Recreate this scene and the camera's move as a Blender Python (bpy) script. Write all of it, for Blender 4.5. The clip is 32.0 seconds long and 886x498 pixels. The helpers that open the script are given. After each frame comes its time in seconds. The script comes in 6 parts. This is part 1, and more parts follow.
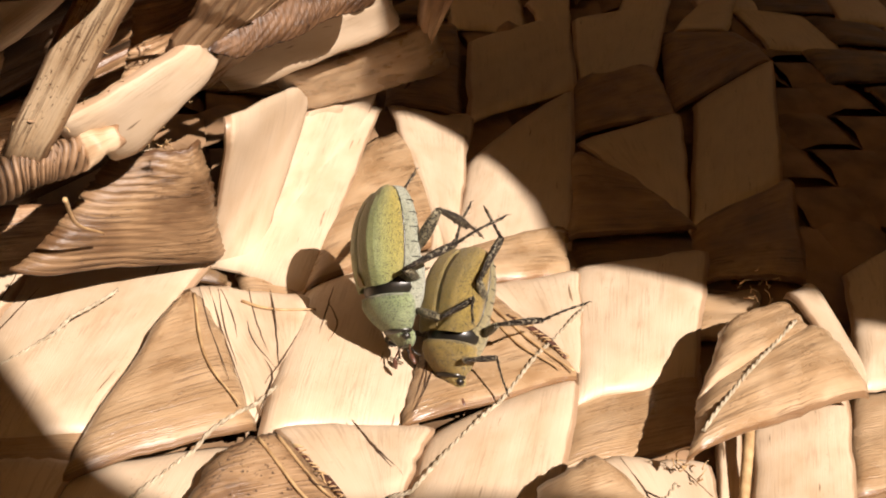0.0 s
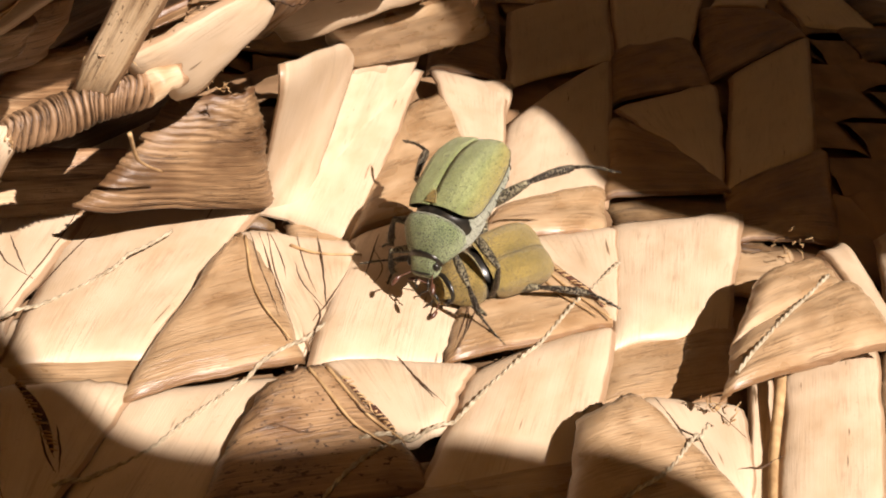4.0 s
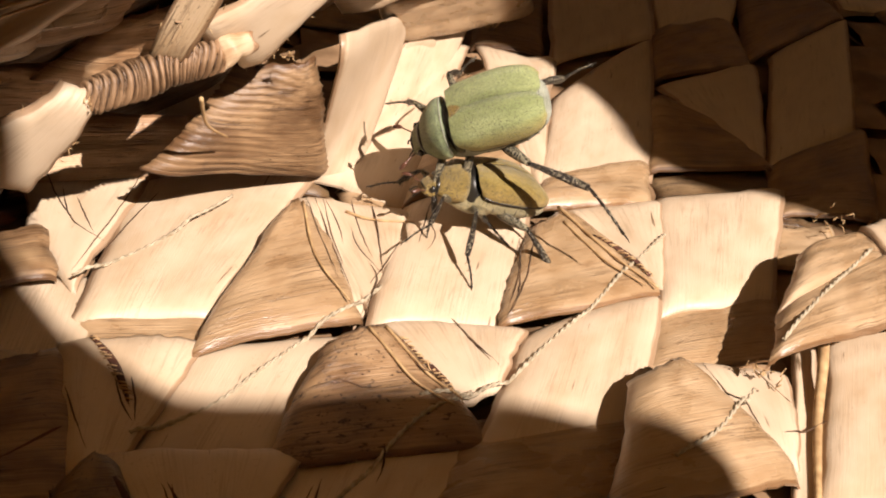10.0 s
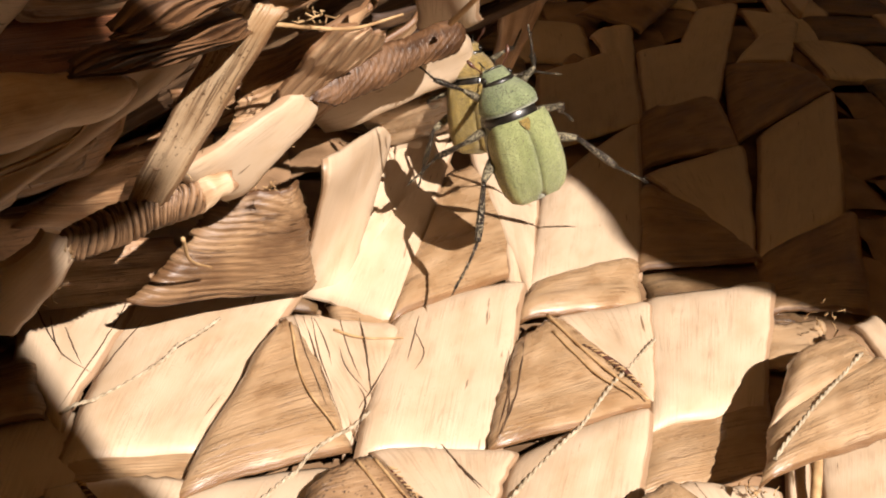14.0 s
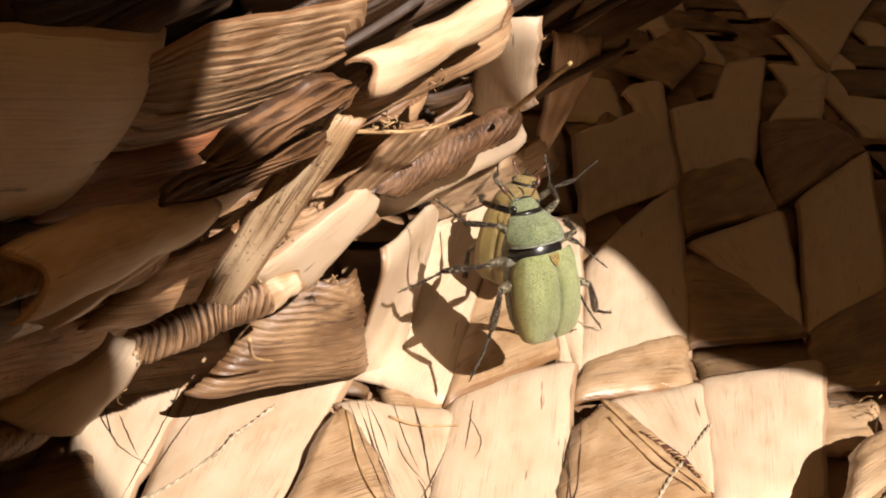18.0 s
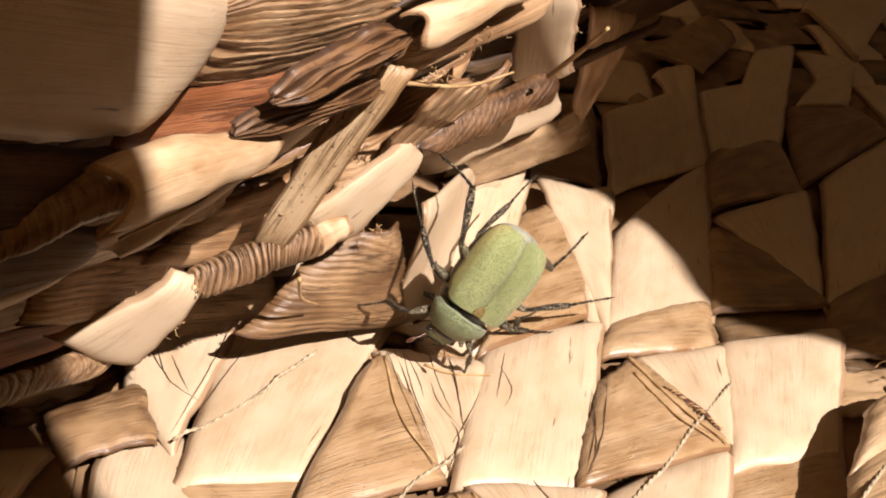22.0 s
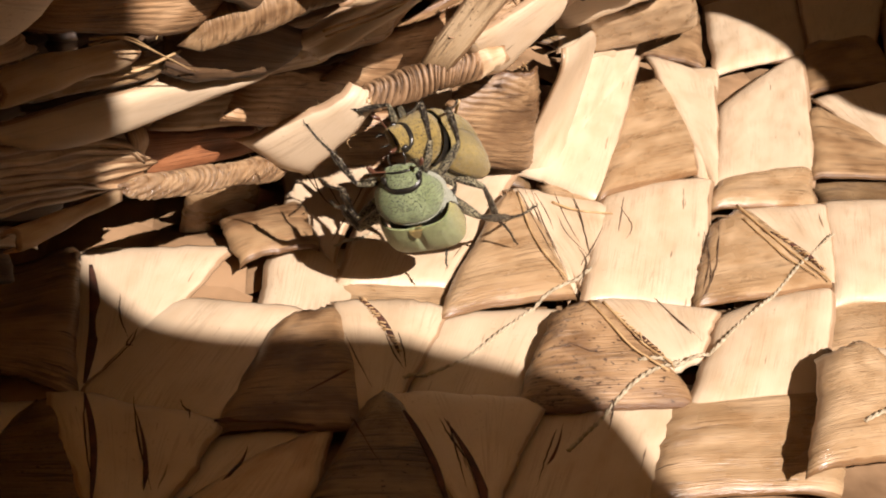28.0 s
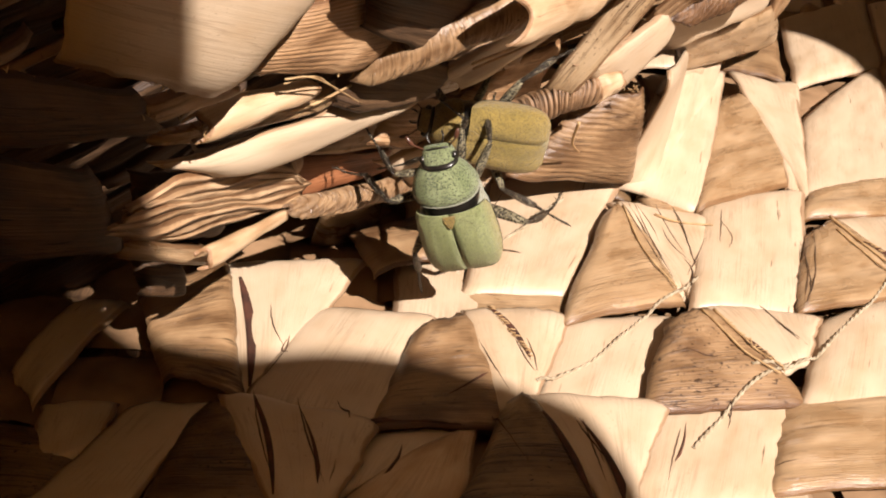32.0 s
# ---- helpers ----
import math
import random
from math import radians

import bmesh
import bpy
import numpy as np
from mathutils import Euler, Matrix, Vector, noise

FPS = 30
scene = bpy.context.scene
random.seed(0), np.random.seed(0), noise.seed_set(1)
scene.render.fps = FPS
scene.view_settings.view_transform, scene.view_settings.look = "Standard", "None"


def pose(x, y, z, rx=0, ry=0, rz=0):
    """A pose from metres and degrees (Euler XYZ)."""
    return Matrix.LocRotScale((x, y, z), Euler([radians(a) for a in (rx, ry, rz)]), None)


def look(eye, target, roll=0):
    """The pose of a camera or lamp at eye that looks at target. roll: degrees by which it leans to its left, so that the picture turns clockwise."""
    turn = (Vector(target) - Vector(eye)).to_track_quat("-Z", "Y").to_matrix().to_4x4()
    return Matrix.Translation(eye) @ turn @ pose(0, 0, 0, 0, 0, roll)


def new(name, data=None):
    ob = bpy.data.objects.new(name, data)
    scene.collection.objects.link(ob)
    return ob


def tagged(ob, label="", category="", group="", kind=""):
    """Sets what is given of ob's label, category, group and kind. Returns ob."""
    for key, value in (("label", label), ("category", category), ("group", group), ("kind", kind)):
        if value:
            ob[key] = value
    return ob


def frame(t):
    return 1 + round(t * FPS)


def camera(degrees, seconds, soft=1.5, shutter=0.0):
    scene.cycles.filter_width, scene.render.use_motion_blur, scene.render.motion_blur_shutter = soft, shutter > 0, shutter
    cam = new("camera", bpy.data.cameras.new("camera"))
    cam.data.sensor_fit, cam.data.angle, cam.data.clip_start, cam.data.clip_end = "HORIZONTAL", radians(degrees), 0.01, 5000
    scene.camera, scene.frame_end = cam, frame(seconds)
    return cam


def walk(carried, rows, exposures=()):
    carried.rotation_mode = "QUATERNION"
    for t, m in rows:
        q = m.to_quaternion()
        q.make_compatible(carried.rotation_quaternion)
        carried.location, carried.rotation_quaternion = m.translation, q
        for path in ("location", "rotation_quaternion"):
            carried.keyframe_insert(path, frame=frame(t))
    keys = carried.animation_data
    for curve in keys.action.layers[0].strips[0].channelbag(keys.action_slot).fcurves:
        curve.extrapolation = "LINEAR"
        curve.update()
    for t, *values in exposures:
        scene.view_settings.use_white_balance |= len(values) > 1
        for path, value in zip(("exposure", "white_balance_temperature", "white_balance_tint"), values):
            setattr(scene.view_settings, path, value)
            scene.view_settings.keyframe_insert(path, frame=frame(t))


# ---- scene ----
# All lengths below are in millimetres; MM turns them into metres.
MM = 0.001
cam = camera(44.37, 32.0, soft=2.0)
# seconds, eye (mm), Euler angles (degrees)
PATH_ROWS = [
    (0, 3.86, -47.87, 37.78, 57.67, -6.59, 7.04),
    (0.5, 3.90, -48.94, 37.35, 58.06, -6.80, 7.51),
    (1, 3.45, -49.55, 36.99, 58.01, -7.01, 7.59),
    (1.5, 3.31, -49.97, 36.83, 57.69, -7.02, 7.94),
    (2, 3.36, -50.30, 37.21, 57.54, -6.79, 8.20),
    (2.5, 3.82, -50.00, 37.81, 57.09, -6.23, 8.36),
    (3, 3.40, -50.01, 37.43, 56.78, -6.40, 8.32),
    (3.5, 3.29, -50.48, 36.76, 57.13, -6.83, 8.48),
    (5.5, 3.26, -52.15, 36.41, 56.58, -7.08, 9.20),
    (6, 3.04, -52.39, 36.31, 56.10, -7.19, 9.47),
    (6.5, 2.88, -52.98, 35.68, 56.22, -7.54, 9.71),
    (7, 2.87, -53.08, 35.63, 55.72, -7.69, 10.07),
    (7.5, 2.69, -53.22, 35.66, 55.50, -7.68, 10.05),
    (8, 2.89, -52.71, 35.37, 55.50, -7.47, 10.09),
    (8.5, 3.02, -52.34, 35.83, 55.41, -7.13, 10.21),
    (9, 2.78, -52.56, 35.91, 55.72, -7.06, 10.10),
    (9.5, 2.32, -53.34, 36.72, 55.88, -6.87, 9.96),
    (10, 1.56, -53.48, 36.50, 56.09, -7.25, 10.03),
    (10.5, 1.23, -53.04, 37.25, 55.61, -6.91, 10.23),
    (11, 1.38, -53.19, 37.64, 56.12, -6.54, 10.28),
    (11.5, 1.52, -53.12, 37.77, 56.31, -6.47, 10.37),
    (12, 1.80, -52.55, 38.56, 56.39, -6.06, 10.03),
    (12.5, 2.09, -52.25, 38.16, 57.46, -6.16, 10.06),
    (13, 2.03, -51.97, 38.29, 58.14, -6.34, 9.84),
    (13.5, 1.89, -51.57, 39.21, 58.23, -6.03, 9.49),
    (14, 1.85, -50.75, 40.62, 58.11, -5.51, 9.34),
    (14.5, 1.40, -50.28, 41.83, 58.60, -5.09, 9.17),
    (15, 0.32, -49.52, 42.83, 58.47, -5.10, 8.60),
    (15.5, -0.36, -49.67, 42.98, 59.23, -5.24, 8.67),
    (17.5, -2.00, -48.55, 43.43, 59.23, -5.72, 9.32),
    (18, -2.37, -48.84, 43.55, 59.08, -5.69, 9.35),
    (18.5, -2.38, -49.38, 43.61, 59.21, -5.69, 9.67),
    (19, -2.59, -49.74, 43.65, 58.94, -5.87, 9.89),
    (19.5, -2.69, -50.60, 42.88, 59.36, -6.30, 10.21),
    (20, -2.70, -50.98, 43.17, 58.83, -6.15, 10.47),
    (20.5, -2.43, -51.01, 43.24, 58.71, -5.94, 10.50),
    (21, -2.45, -51.35, 43.56, 58.37, -5.88, 10.71),
    (21.5, -2.45, -52.31, 43.03, 58.79, -6.12, 10.89),
    (22, -2.53, -53.14, 43.09, 58.68, -6.41, 11.16),
    (22.5, -2.64, -53.45, 42.79, 58.51, -6.50, 11.40),
    (23, -3.20, -54.28, 42.96, 58.07, -6.55, 11.44),
    (23.5, -2.98, -54.07, 42.66, 57.94, -6.31, 11.75),
    (24, -3.34, -54.94, 42.60, 57.53, -6.45, 12.03),
    (24.5, -4.12, -56.14, 42.63, 57.09, -6.78, 12.03),
    (25, -4.07, -56.59, 41.65, 57.00, -7.10, 12.43),
    (25.5, -3.68, -56.50, 40.65, 56.64, -7.48, 12.82),
    (27.5, -3.97, -61.81, 40.07, 55.74, -7.00, 14.34),
    (28, -5.87, -63.57, 40.28, 55.17, -7.22, 14.57),
    (28.5, -6.74, -64.75, 40.72, 55.05, -7.06, 15.15),
    (29, -7.67, -65.83, 40.96, 54.88, -6.59, 15.30),
    (29.5, -8.52, -67.28, 41.57, 54.85, -6.38, 15.48),
    (30, -9.46, -68.38, 41.39, 55.07, -6.49, 15.27),
    (30.5, -9.72, -67.75, 41.30, 55.01, -6.26, 15.70),
    (31, -10.23, -68.30, 41.76, 55.11, -6.34, 15.64),
    (31.5, -10.32, -68.61, 41.97, 55.33, -6.25, 15.90),
    (32, -10.88, -68.78, 42.98, 55.12, -6.01, 15.79),
]
walk(cam, [(t, pose(x * MM, y * MM, z * MM, rx, ry, rz)) for t, x, y, z, rx, ry, rz in PATH_ROWS])

# ---- light ----
# towards the sun: right of the basket, a little on the viewer's side
SUN = Vector((0.65, -0.60, 1.0)).normalized()
world = bpy.data.worlds.new("sky")
scene.world = world
world.use_nodes = True
sky = world.node_tree.nodes.new("ShaderNodeTexSky")
sky.sky_type, sky.sun_disc = "NISHITA", False
sky.air_density, sky.dust_density, sky.ozone_density = 0.5, 0.8, 0.4
sky.sun_elevation = math.asin(SUN.z)
sky.sun_rotation = math.atan2(SUN.x, SUN.y)
world.node_tree.links.new(sky.outputs[0], world.node_tree.nodes["Background"].inputs[0])
world.node_tree.nodes["Background"].inputs[1].default_value = 0.013
sun = new("sun", bpy.data.lights.new("sun", "SUN"))
sun.data.energy, sun.data.angle, sun.data.color = 4.9, radians(0.53), (1.0, 0.872, 0.785)
sun.matrix_world = look(SUN * 0.5, (0, 0, 0))
scene.view_settings.exposure = 0.97


# ---- materials ----
def material(name):
    m = bpy.data.materials.new(name)
    m.use_nodes = True
    return m, m.node_tree.nodes, m.node_tree.links, m.node_tree.nodes["Principled BSDF"]


def ramp(nodes, stops):
    r = nodes.new("ShaderNodeValToRGB")
    while len(r.color_ramp.elements) < len(stops):
        r.color_ramp.elements.new(0.5)
    for e, (at, c) in zip(r.color_ramp.elements, stops):
        e.position, e.color = at, (*c, 1)
    return r


def straw(name, pale, mid, deep, rough=0.5, streak=1.0, spots=0.0, relief=0.6, hairs=0.75):
    """Dry palm leaf: fibres along the strip, blotches, dark flecks; the uv map runs in millimetres across and along."""
    m, n, k, b = material(name)
    uv = n.new("ShaderNodeUVMap")
    rnd = n.new("ShaderNodeObjectInfo")
    add = n.new("ShaderNodeVectorMath")
    add.operation = "ADD"
    k.new(uv.outputs[0], add.inputs[0])
    shift = n.new("ShaderNodeMath")
    shift.operation, shift.inputs[1].default_value = "MULTIPLY", 90.0
    k.new(rnd.outputs["Random"], shift.inputs[0])
    k.new(shift.outputs[0], add.inputs[1])

    def noise_at(sx, sy, detail, scale=1.0):
        mp = n.new("ShaderNodeMapping")
        mp.inputs["Scale"].default_value = (sx, sy, 1)
        k.new(add.outputs[0], mp.inputs[0])
        t = n.new("ShaderNodeTexNoise")
        t.inputs["Scale"].default_value, t.inputs["Detail"].default_value = scale, detail
        k.new(mp.outputs[0], t.inputs["Vector"])
        return t
    fibre_t = noise_at(10.0, 0.17, 6)
    fine = noise_at(16, 0.8, 3)
    blotch = noise_at(0.45, 0.35, 5)
    mix = n.new("ShaderNodeMath")
    mix.operation = "MULTIPLY_ADD"
    k.new(fibre_t.outputs[0], mix.inputs[0])
    mix.inputs[1].default_value = 0.5 * streak
    k.new(blotch.outputs[0], mix.inputs[2])
    off = n.new("ShaderNodeMath")
    off.operation, off.inputs[1].default_value = "MULTIPLY_ADD", 0.16
    k.new(rnd.outputs["Random"], off.inputs[0])
    k.new(mix.outputs[0], off.inputs[2])
    mean = 0.58 + 0.25 * streak
    spread = 0.2 if streak > 0.3 else 0.32
    cr = ramp(n, [(mean - spread, deep), (mean, mid), (mean + spread, pale)])
    k.new(off.outputs[0], cr.inputs[0])
    # dark cracks and flecks along the fibre
    fleck = noise_at(4.5 if spots > 0 else 2.2, 4.0 if spots > 0 else 0.28, 3)
    fr = ramp(n, [(0.245 + 0.12 * spots, (0, 0, 0)), (0.29 + 0.13 * spots, (1, 1, 1))])
    k.new(fleck.outputs[0], fr.inputs[0])
    dark = n.new("ShaderNodeMix")
    dark.data_type = "RGBA"
    k.new(fr.outputs[0], dark.inputs[0])
    dark.inputs[6].default_value = (deep[0] * 0.3, deep[1] * 0.26, deep[2] * 0.22, 1)
    k.new(cr.outputs[0], dark.inputs[7])
    # hairline splits along the fibre and small dark specks
    hair = noise_at(2.6, 0.11, 3)
    hr = ramp(n, [(0.462, (0, 0, 0)), (0.488, (1, 1, 1)), (0.512, (1, 1, 1)), (0.538, (0, 0, 0))])
    k.new(hair.outputs[0], hr.inputs[0])
    speck = noise_at(7.0, 5.0, 2)
    pr = ramp(n, [(0.63, (0, 0, 0)), (0.68, (1, 1, 1))])
    k.new(speck.outputs[0], pr.inputs[0])
    where = noise_at(0.5, 0.4, 2)
    wr = ramp(n, [(0.42, (0, 0, 0)), (0.62, (hairs, hairs, hairs))])
    k.new(where.outputs[0], wr.inputs[0])
    both = n.new("ShaderNodeMath")
    both.operation = "MAXIMUM"
    k.new(hr.outputs[0], both.inputs[0])
    k.new(pr.outputs[0], both.inputs[1])
    some = n.new("ShaderNodeMath")
    some.operation = "MULTIPLY"
    k.new(both.outputs[0], some.inputs[0])
    k.new(wr.outputs[0], some.inputs[1])
    split = n.new("ShaderNodeMix")
    split.data_type = "RGBA"
    k.new(some.outputs[0], split.inputs[0])
    k.new(dark.outputs[2], split.inputs[6])
    split.inputs[7].default_value = (deep[0] * 0.4, deep[1] * 0.34, deep[2] * 0.3, 1)
    # water stains and grime
    stain = noise_at(0.8, 0.55, 7)
    soil = 0.6 if hairs > 0.5 else 0.22
    sr = ramp(n, [(0.50, (0, 0, 0)), (0.78, (soil, soil, soil))])
    k.new(stain.outputs[0], sr.inputs[0])
    stained = n.new("ShaderNodeMix")
    stained.data_type = "RGBA"
    k.new(sr.outputs[0], stained.inputs[0])
    k.new(split.outputs[2], stained.inputs[6])
    stained.inputs[7].default_value = (deep[0] * 0.9, deep[1] * 0.82, deep[2] * 0.72, 1)
    # browned, dried strip edges; also crease shade painted into the fold grooves
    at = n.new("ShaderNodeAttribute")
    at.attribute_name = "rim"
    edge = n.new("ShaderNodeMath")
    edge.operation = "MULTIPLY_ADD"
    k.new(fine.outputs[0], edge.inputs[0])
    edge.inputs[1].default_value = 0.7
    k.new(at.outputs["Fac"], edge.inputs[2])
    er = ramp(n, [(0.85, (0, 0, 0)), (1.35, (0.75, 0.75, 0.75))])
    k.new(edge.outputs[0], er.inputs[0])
    edge_and_crease = n.new("ShaderNodeMix")
    edge_and_crease.data_type = "RGBA"
    k.new(er.outputs[0], edge_and_crease.inputs[0])
    k.new(stained.outputs[2], edge_and_crease.inputs[6])
    edge_and_crease.inputs[7].default_value = (deep[0] * 0.62, deep[1] * 0.5, deep[2] * 0.42, 1)
    # crests of folds and pleats set paler
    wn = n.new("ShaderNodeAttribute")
    wn.attribute_name = "crest_tint"
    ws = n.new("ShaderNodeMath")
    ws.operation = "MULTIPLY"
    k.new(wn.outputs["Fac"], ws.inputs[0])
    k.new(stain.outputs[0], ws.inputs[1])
    crest_tint = n.new("ShaderNodeMix")
    crest_tint.data_type = "RGBA"
    k.new(ws.outputs[0], crest_tint.inputs[0])
    k.new(edge_and_crease.outputs[2], crest_tint.inputs[6])
    crest_tint.inputs[7].default_value = (min(pale[0] * 2.3, 0.62), min(pale[1] * 2.4, 0.46), min(pale[2] * 2.5, 0.31), 1)
    k.new(crest_tint.outputs[2], b.inputs["Base Color"])
    rr = ramp(n, [(0.3, (rough - 0.1,) * 3), (0.7, (rough + 0.18,) * 3)])
    k.new(blotch.outputs[0], rr.inputs[0])
    k.new(rr.outputs[0], b.inputs["Roughness"])
    b.inputs["Coat Weight"].default_value, b.inputs["Coat Roughness"].default_value = (0.16, 0.24) if rough < 0.3 else (0.0, 0.1)
    b.inputs["Specular IOR Level"].default_value = 0.5
    fsum = n.new("ShaderNodeMath")
    fsum.operation = "MULTIPLY_ADD"
    k.new(fine.outputs[0], fsum.inputs[0])
    fsum.inputs[1].default_value = 0.5
    k.new(fibre_t.outputs[0], fsum.inputs[2])
    hsum = n.new("ShaderNodeMath")
    hsum.operation = "MULTIPLY_ADD"
    k.new(some.outputs[0], hsum.inputs[0])
    hsum.inputs[1].default_value = -0.6
    k.new(fsum.outputs[0], hsum.inputs[2])
    bump = n.new("ShaderNodeBump")
    bump.inputs["Strength"].default_value, bump.inputs["Distance"].default_value = relief, 0.1 * MM
    k.new(hsum.outputs[0], bump.inputs["Height"])
    k.new(bump.outputs[0], b.inputs["Normal"])
    return m


STRAW = {
    "light": straw("pale_palm_strip", (0.57, 0.452, 0.325), (0.515, 0.40, 0.28), (0.43, 0.312, 0.197), 0.42, 0.12, 0, 0.2, 0.26),
    "brown": straw("brown_palm_strip", (0.49, 0.352, 0.22), (0.375, 0.252, 0.142), (0.24, 0.143, 0.068), 0.28, 0.3, 0, 0.6, 0.6),
    "cork": straw("cut_leaf_stalk", (0.58, 0.425, 0.265), (0.47, 0.325, 0.185), (0.29, 0.175, 0.085), 0.5, 0.9, 0.5, 0.8),
    "ridged": straw("ridged_palm_strip", (0.46, 0.295, 0.165), (0.34, 0.20, 0.10), (0.17, 0.088, 0.04), 0.44, 0.8),
    "spotted": straw("spotted_palm_strip", (0.40, 0.265, 0.15), (0.30, 0.185, 0.095), (0.16, 0.088, 0.042), 0.42, 0.7, 0.8, 0.7, 0.9),
    "tan": straw("tan_palm_strip", (0.52, 0.36, 0.215), (0.40, 0.25, 0.135), (0.22, 0.12, 0.057), 0.42, 0.8),
    "red": straw("red_brown_palm_strip", (0.32, 0.13, 0.055), (0.24, 0.085, 0.032), (0.15, 0.05, 0.02), 0.5),
    # brown taken near black to carry deep shade in its colour
    "dark": straw("shade_dark_palm_strip", (0.15, 0.086, 0.042), (0.09, 0.048, 0.022), (0.04, 0.02, 0.009), 0.62, 1.0),
    # copy of brown, darkened for strips that lie in shade
    "umber": straw("shade_brown_palm_strip", (0.25, 0.165, 0.085), (0.17, 0.105, 0.05), (0.07, 0.036, 0.016), 0.4, 0.9, 0.5, 0.7, 0.95),
    "sienna": straw("sienna_palm_strip", (0.17, 0.088, 0.04), (0.105, 0.051, 0.021), (0.04, 0.018, 0.008), 0.44, 0.9),
    "nut": straw("nut_brown_palm_strip", (0.36, 0.235, 0.125), (0.26, 0.158, 0.08), (0.12, 0.064, 0.03), 0.38, 0.8),
    "pale": straw("pale_rolled_strip", (0.58, 0.43, 0.28), (0.50, 0.35, 0.21), (0.36, 0.22, 0.115), 0.42, 0.4, 0, 0.3, 0.3),
    "ribbed": straw("ribbed_rolled_strip", (0.22, 0.13, 0.068), (0.11, 0.058, 0.027), (0.04, 0.02, 0.01), 0.45, 1.0, -1.0),
}
STRAW_WORDS = {
    "light": "pale cream palm strip", "brown": "brown palm strip", "cork": "tan cut leaf stalk with a speckled face", "ridged": "tan ridged palm strip", "spotted": "brown palm strip with dark spots",
    "tan": "tan palm strip", "red": "red-brown palm strip", "dark": "brown palm strip darkened as deep shade", "umber": "brown palm strip with black bars, darkened for shade", "nut": "nut-brown palm strip", "sienna": "dark sienna shrunken palm strip", "pale": "pale rolled strip end", "ribbed": "brown ribbed curled strip",
}


def plain(name, lo, hi, rough, scale, bump_mm=0.05, metal=0.0):
    """A material mottled between two colours, with fine relief."""
    m, n, k, b = material(name)
    tc = n.new("ShaderNodeTexCoord")
    t = n.new("ShaderNodeTexNoise")
    t.inputs["Scale"].default_value, t.inputs["Detail"].default_value = scale, 5
    k.new(tc.outputs["Object"], t.inputs["Vector"])
    cr = ramp(n, [(0.35, lo), (0.65, hi)])
    k.new(t.outputs[0], cr.inputs[0])
    k.new(cr.outputs[0], b.inputs["Base Color"])
    b.inputs["Roughness"].default_value, b.inputs["Metallic"].default_value = rough, metal
    bump = n.new("ShaderNodeBump")
    bump.inputs["Strength"].default_value, bump.inputs["Distance"].default_value = 0.5, bump_mm * MM
    k.new(t.outputs[0], bump.inputs["Height"])
    k.new(bump.outputs[0], b.inputs["Normal"])
    return m


CORD = plain("twisted_cord", (0.24, 0.19, 0.12), (0.46, 0.39, 0.28), 0.8, 2500)
CRACK = plain("dark_split", (0.03, 0.015, 0.007), (0.09, 0.045, 0.02), 0.9, 900)
RED_GAP = plain("torn_gap", (0.035, 0.013, 0.007), (0.09, 0.03, 0.015), 0.8, 900)
FIBRE = plain("plant_fibre", (0.30, 0.18, 0.08), (0.50, 0.34, 0.17), 0.65, 1200)
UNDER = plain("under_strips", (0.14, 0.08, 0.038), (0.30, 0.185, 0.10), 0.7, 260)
SIDE = plain("added_side", (0.16, 0.10, 0.05), (0.30, 0.19, 0.10), 0.75, 180)
SOIL = plain("dry_ground", (0.16, 0.13, 0.09), (0.30, 0.24, 0.17), 0.95, 3)


def shade_flap_fill(name, tint, share):
    """Material of the unseen shade flaps; sun glowing through it fills the shade."""
    m = plain(name, (0.10, 0.11, 0.03), (0.20, 0.17, 0.06), 0.6, 60)
    n, k = m.node_tree.nodes, m.node_tree.links
    glow, mix = n.new("ShaderNodeBsdfTranslucent"), n.new("ShaderNodeMixShader")
    glow.inputs["Color"].default_value = (*tint, 1)
    mix.inputs[0].default_value = share
    k.new(n["Principled BSDF"].outputs[0], mix.inputs[1])
    k.new(glow.outputs[0], mix.inputs[2])
    k.new(mix.outputs[0], n["Material Output"].inputs["Surface"])
    return m


# tint and share set the added fill light under each flap
FAR_FLAP_FILL = shade_flap_fill("shade_flap_fill", (0.46, 0.38, 0.24), 0.42)
NEAR_FLAP_FILL = shade_flap_fill("near_flap_fill", (0.80, 0.60, 0.33), 0.62)


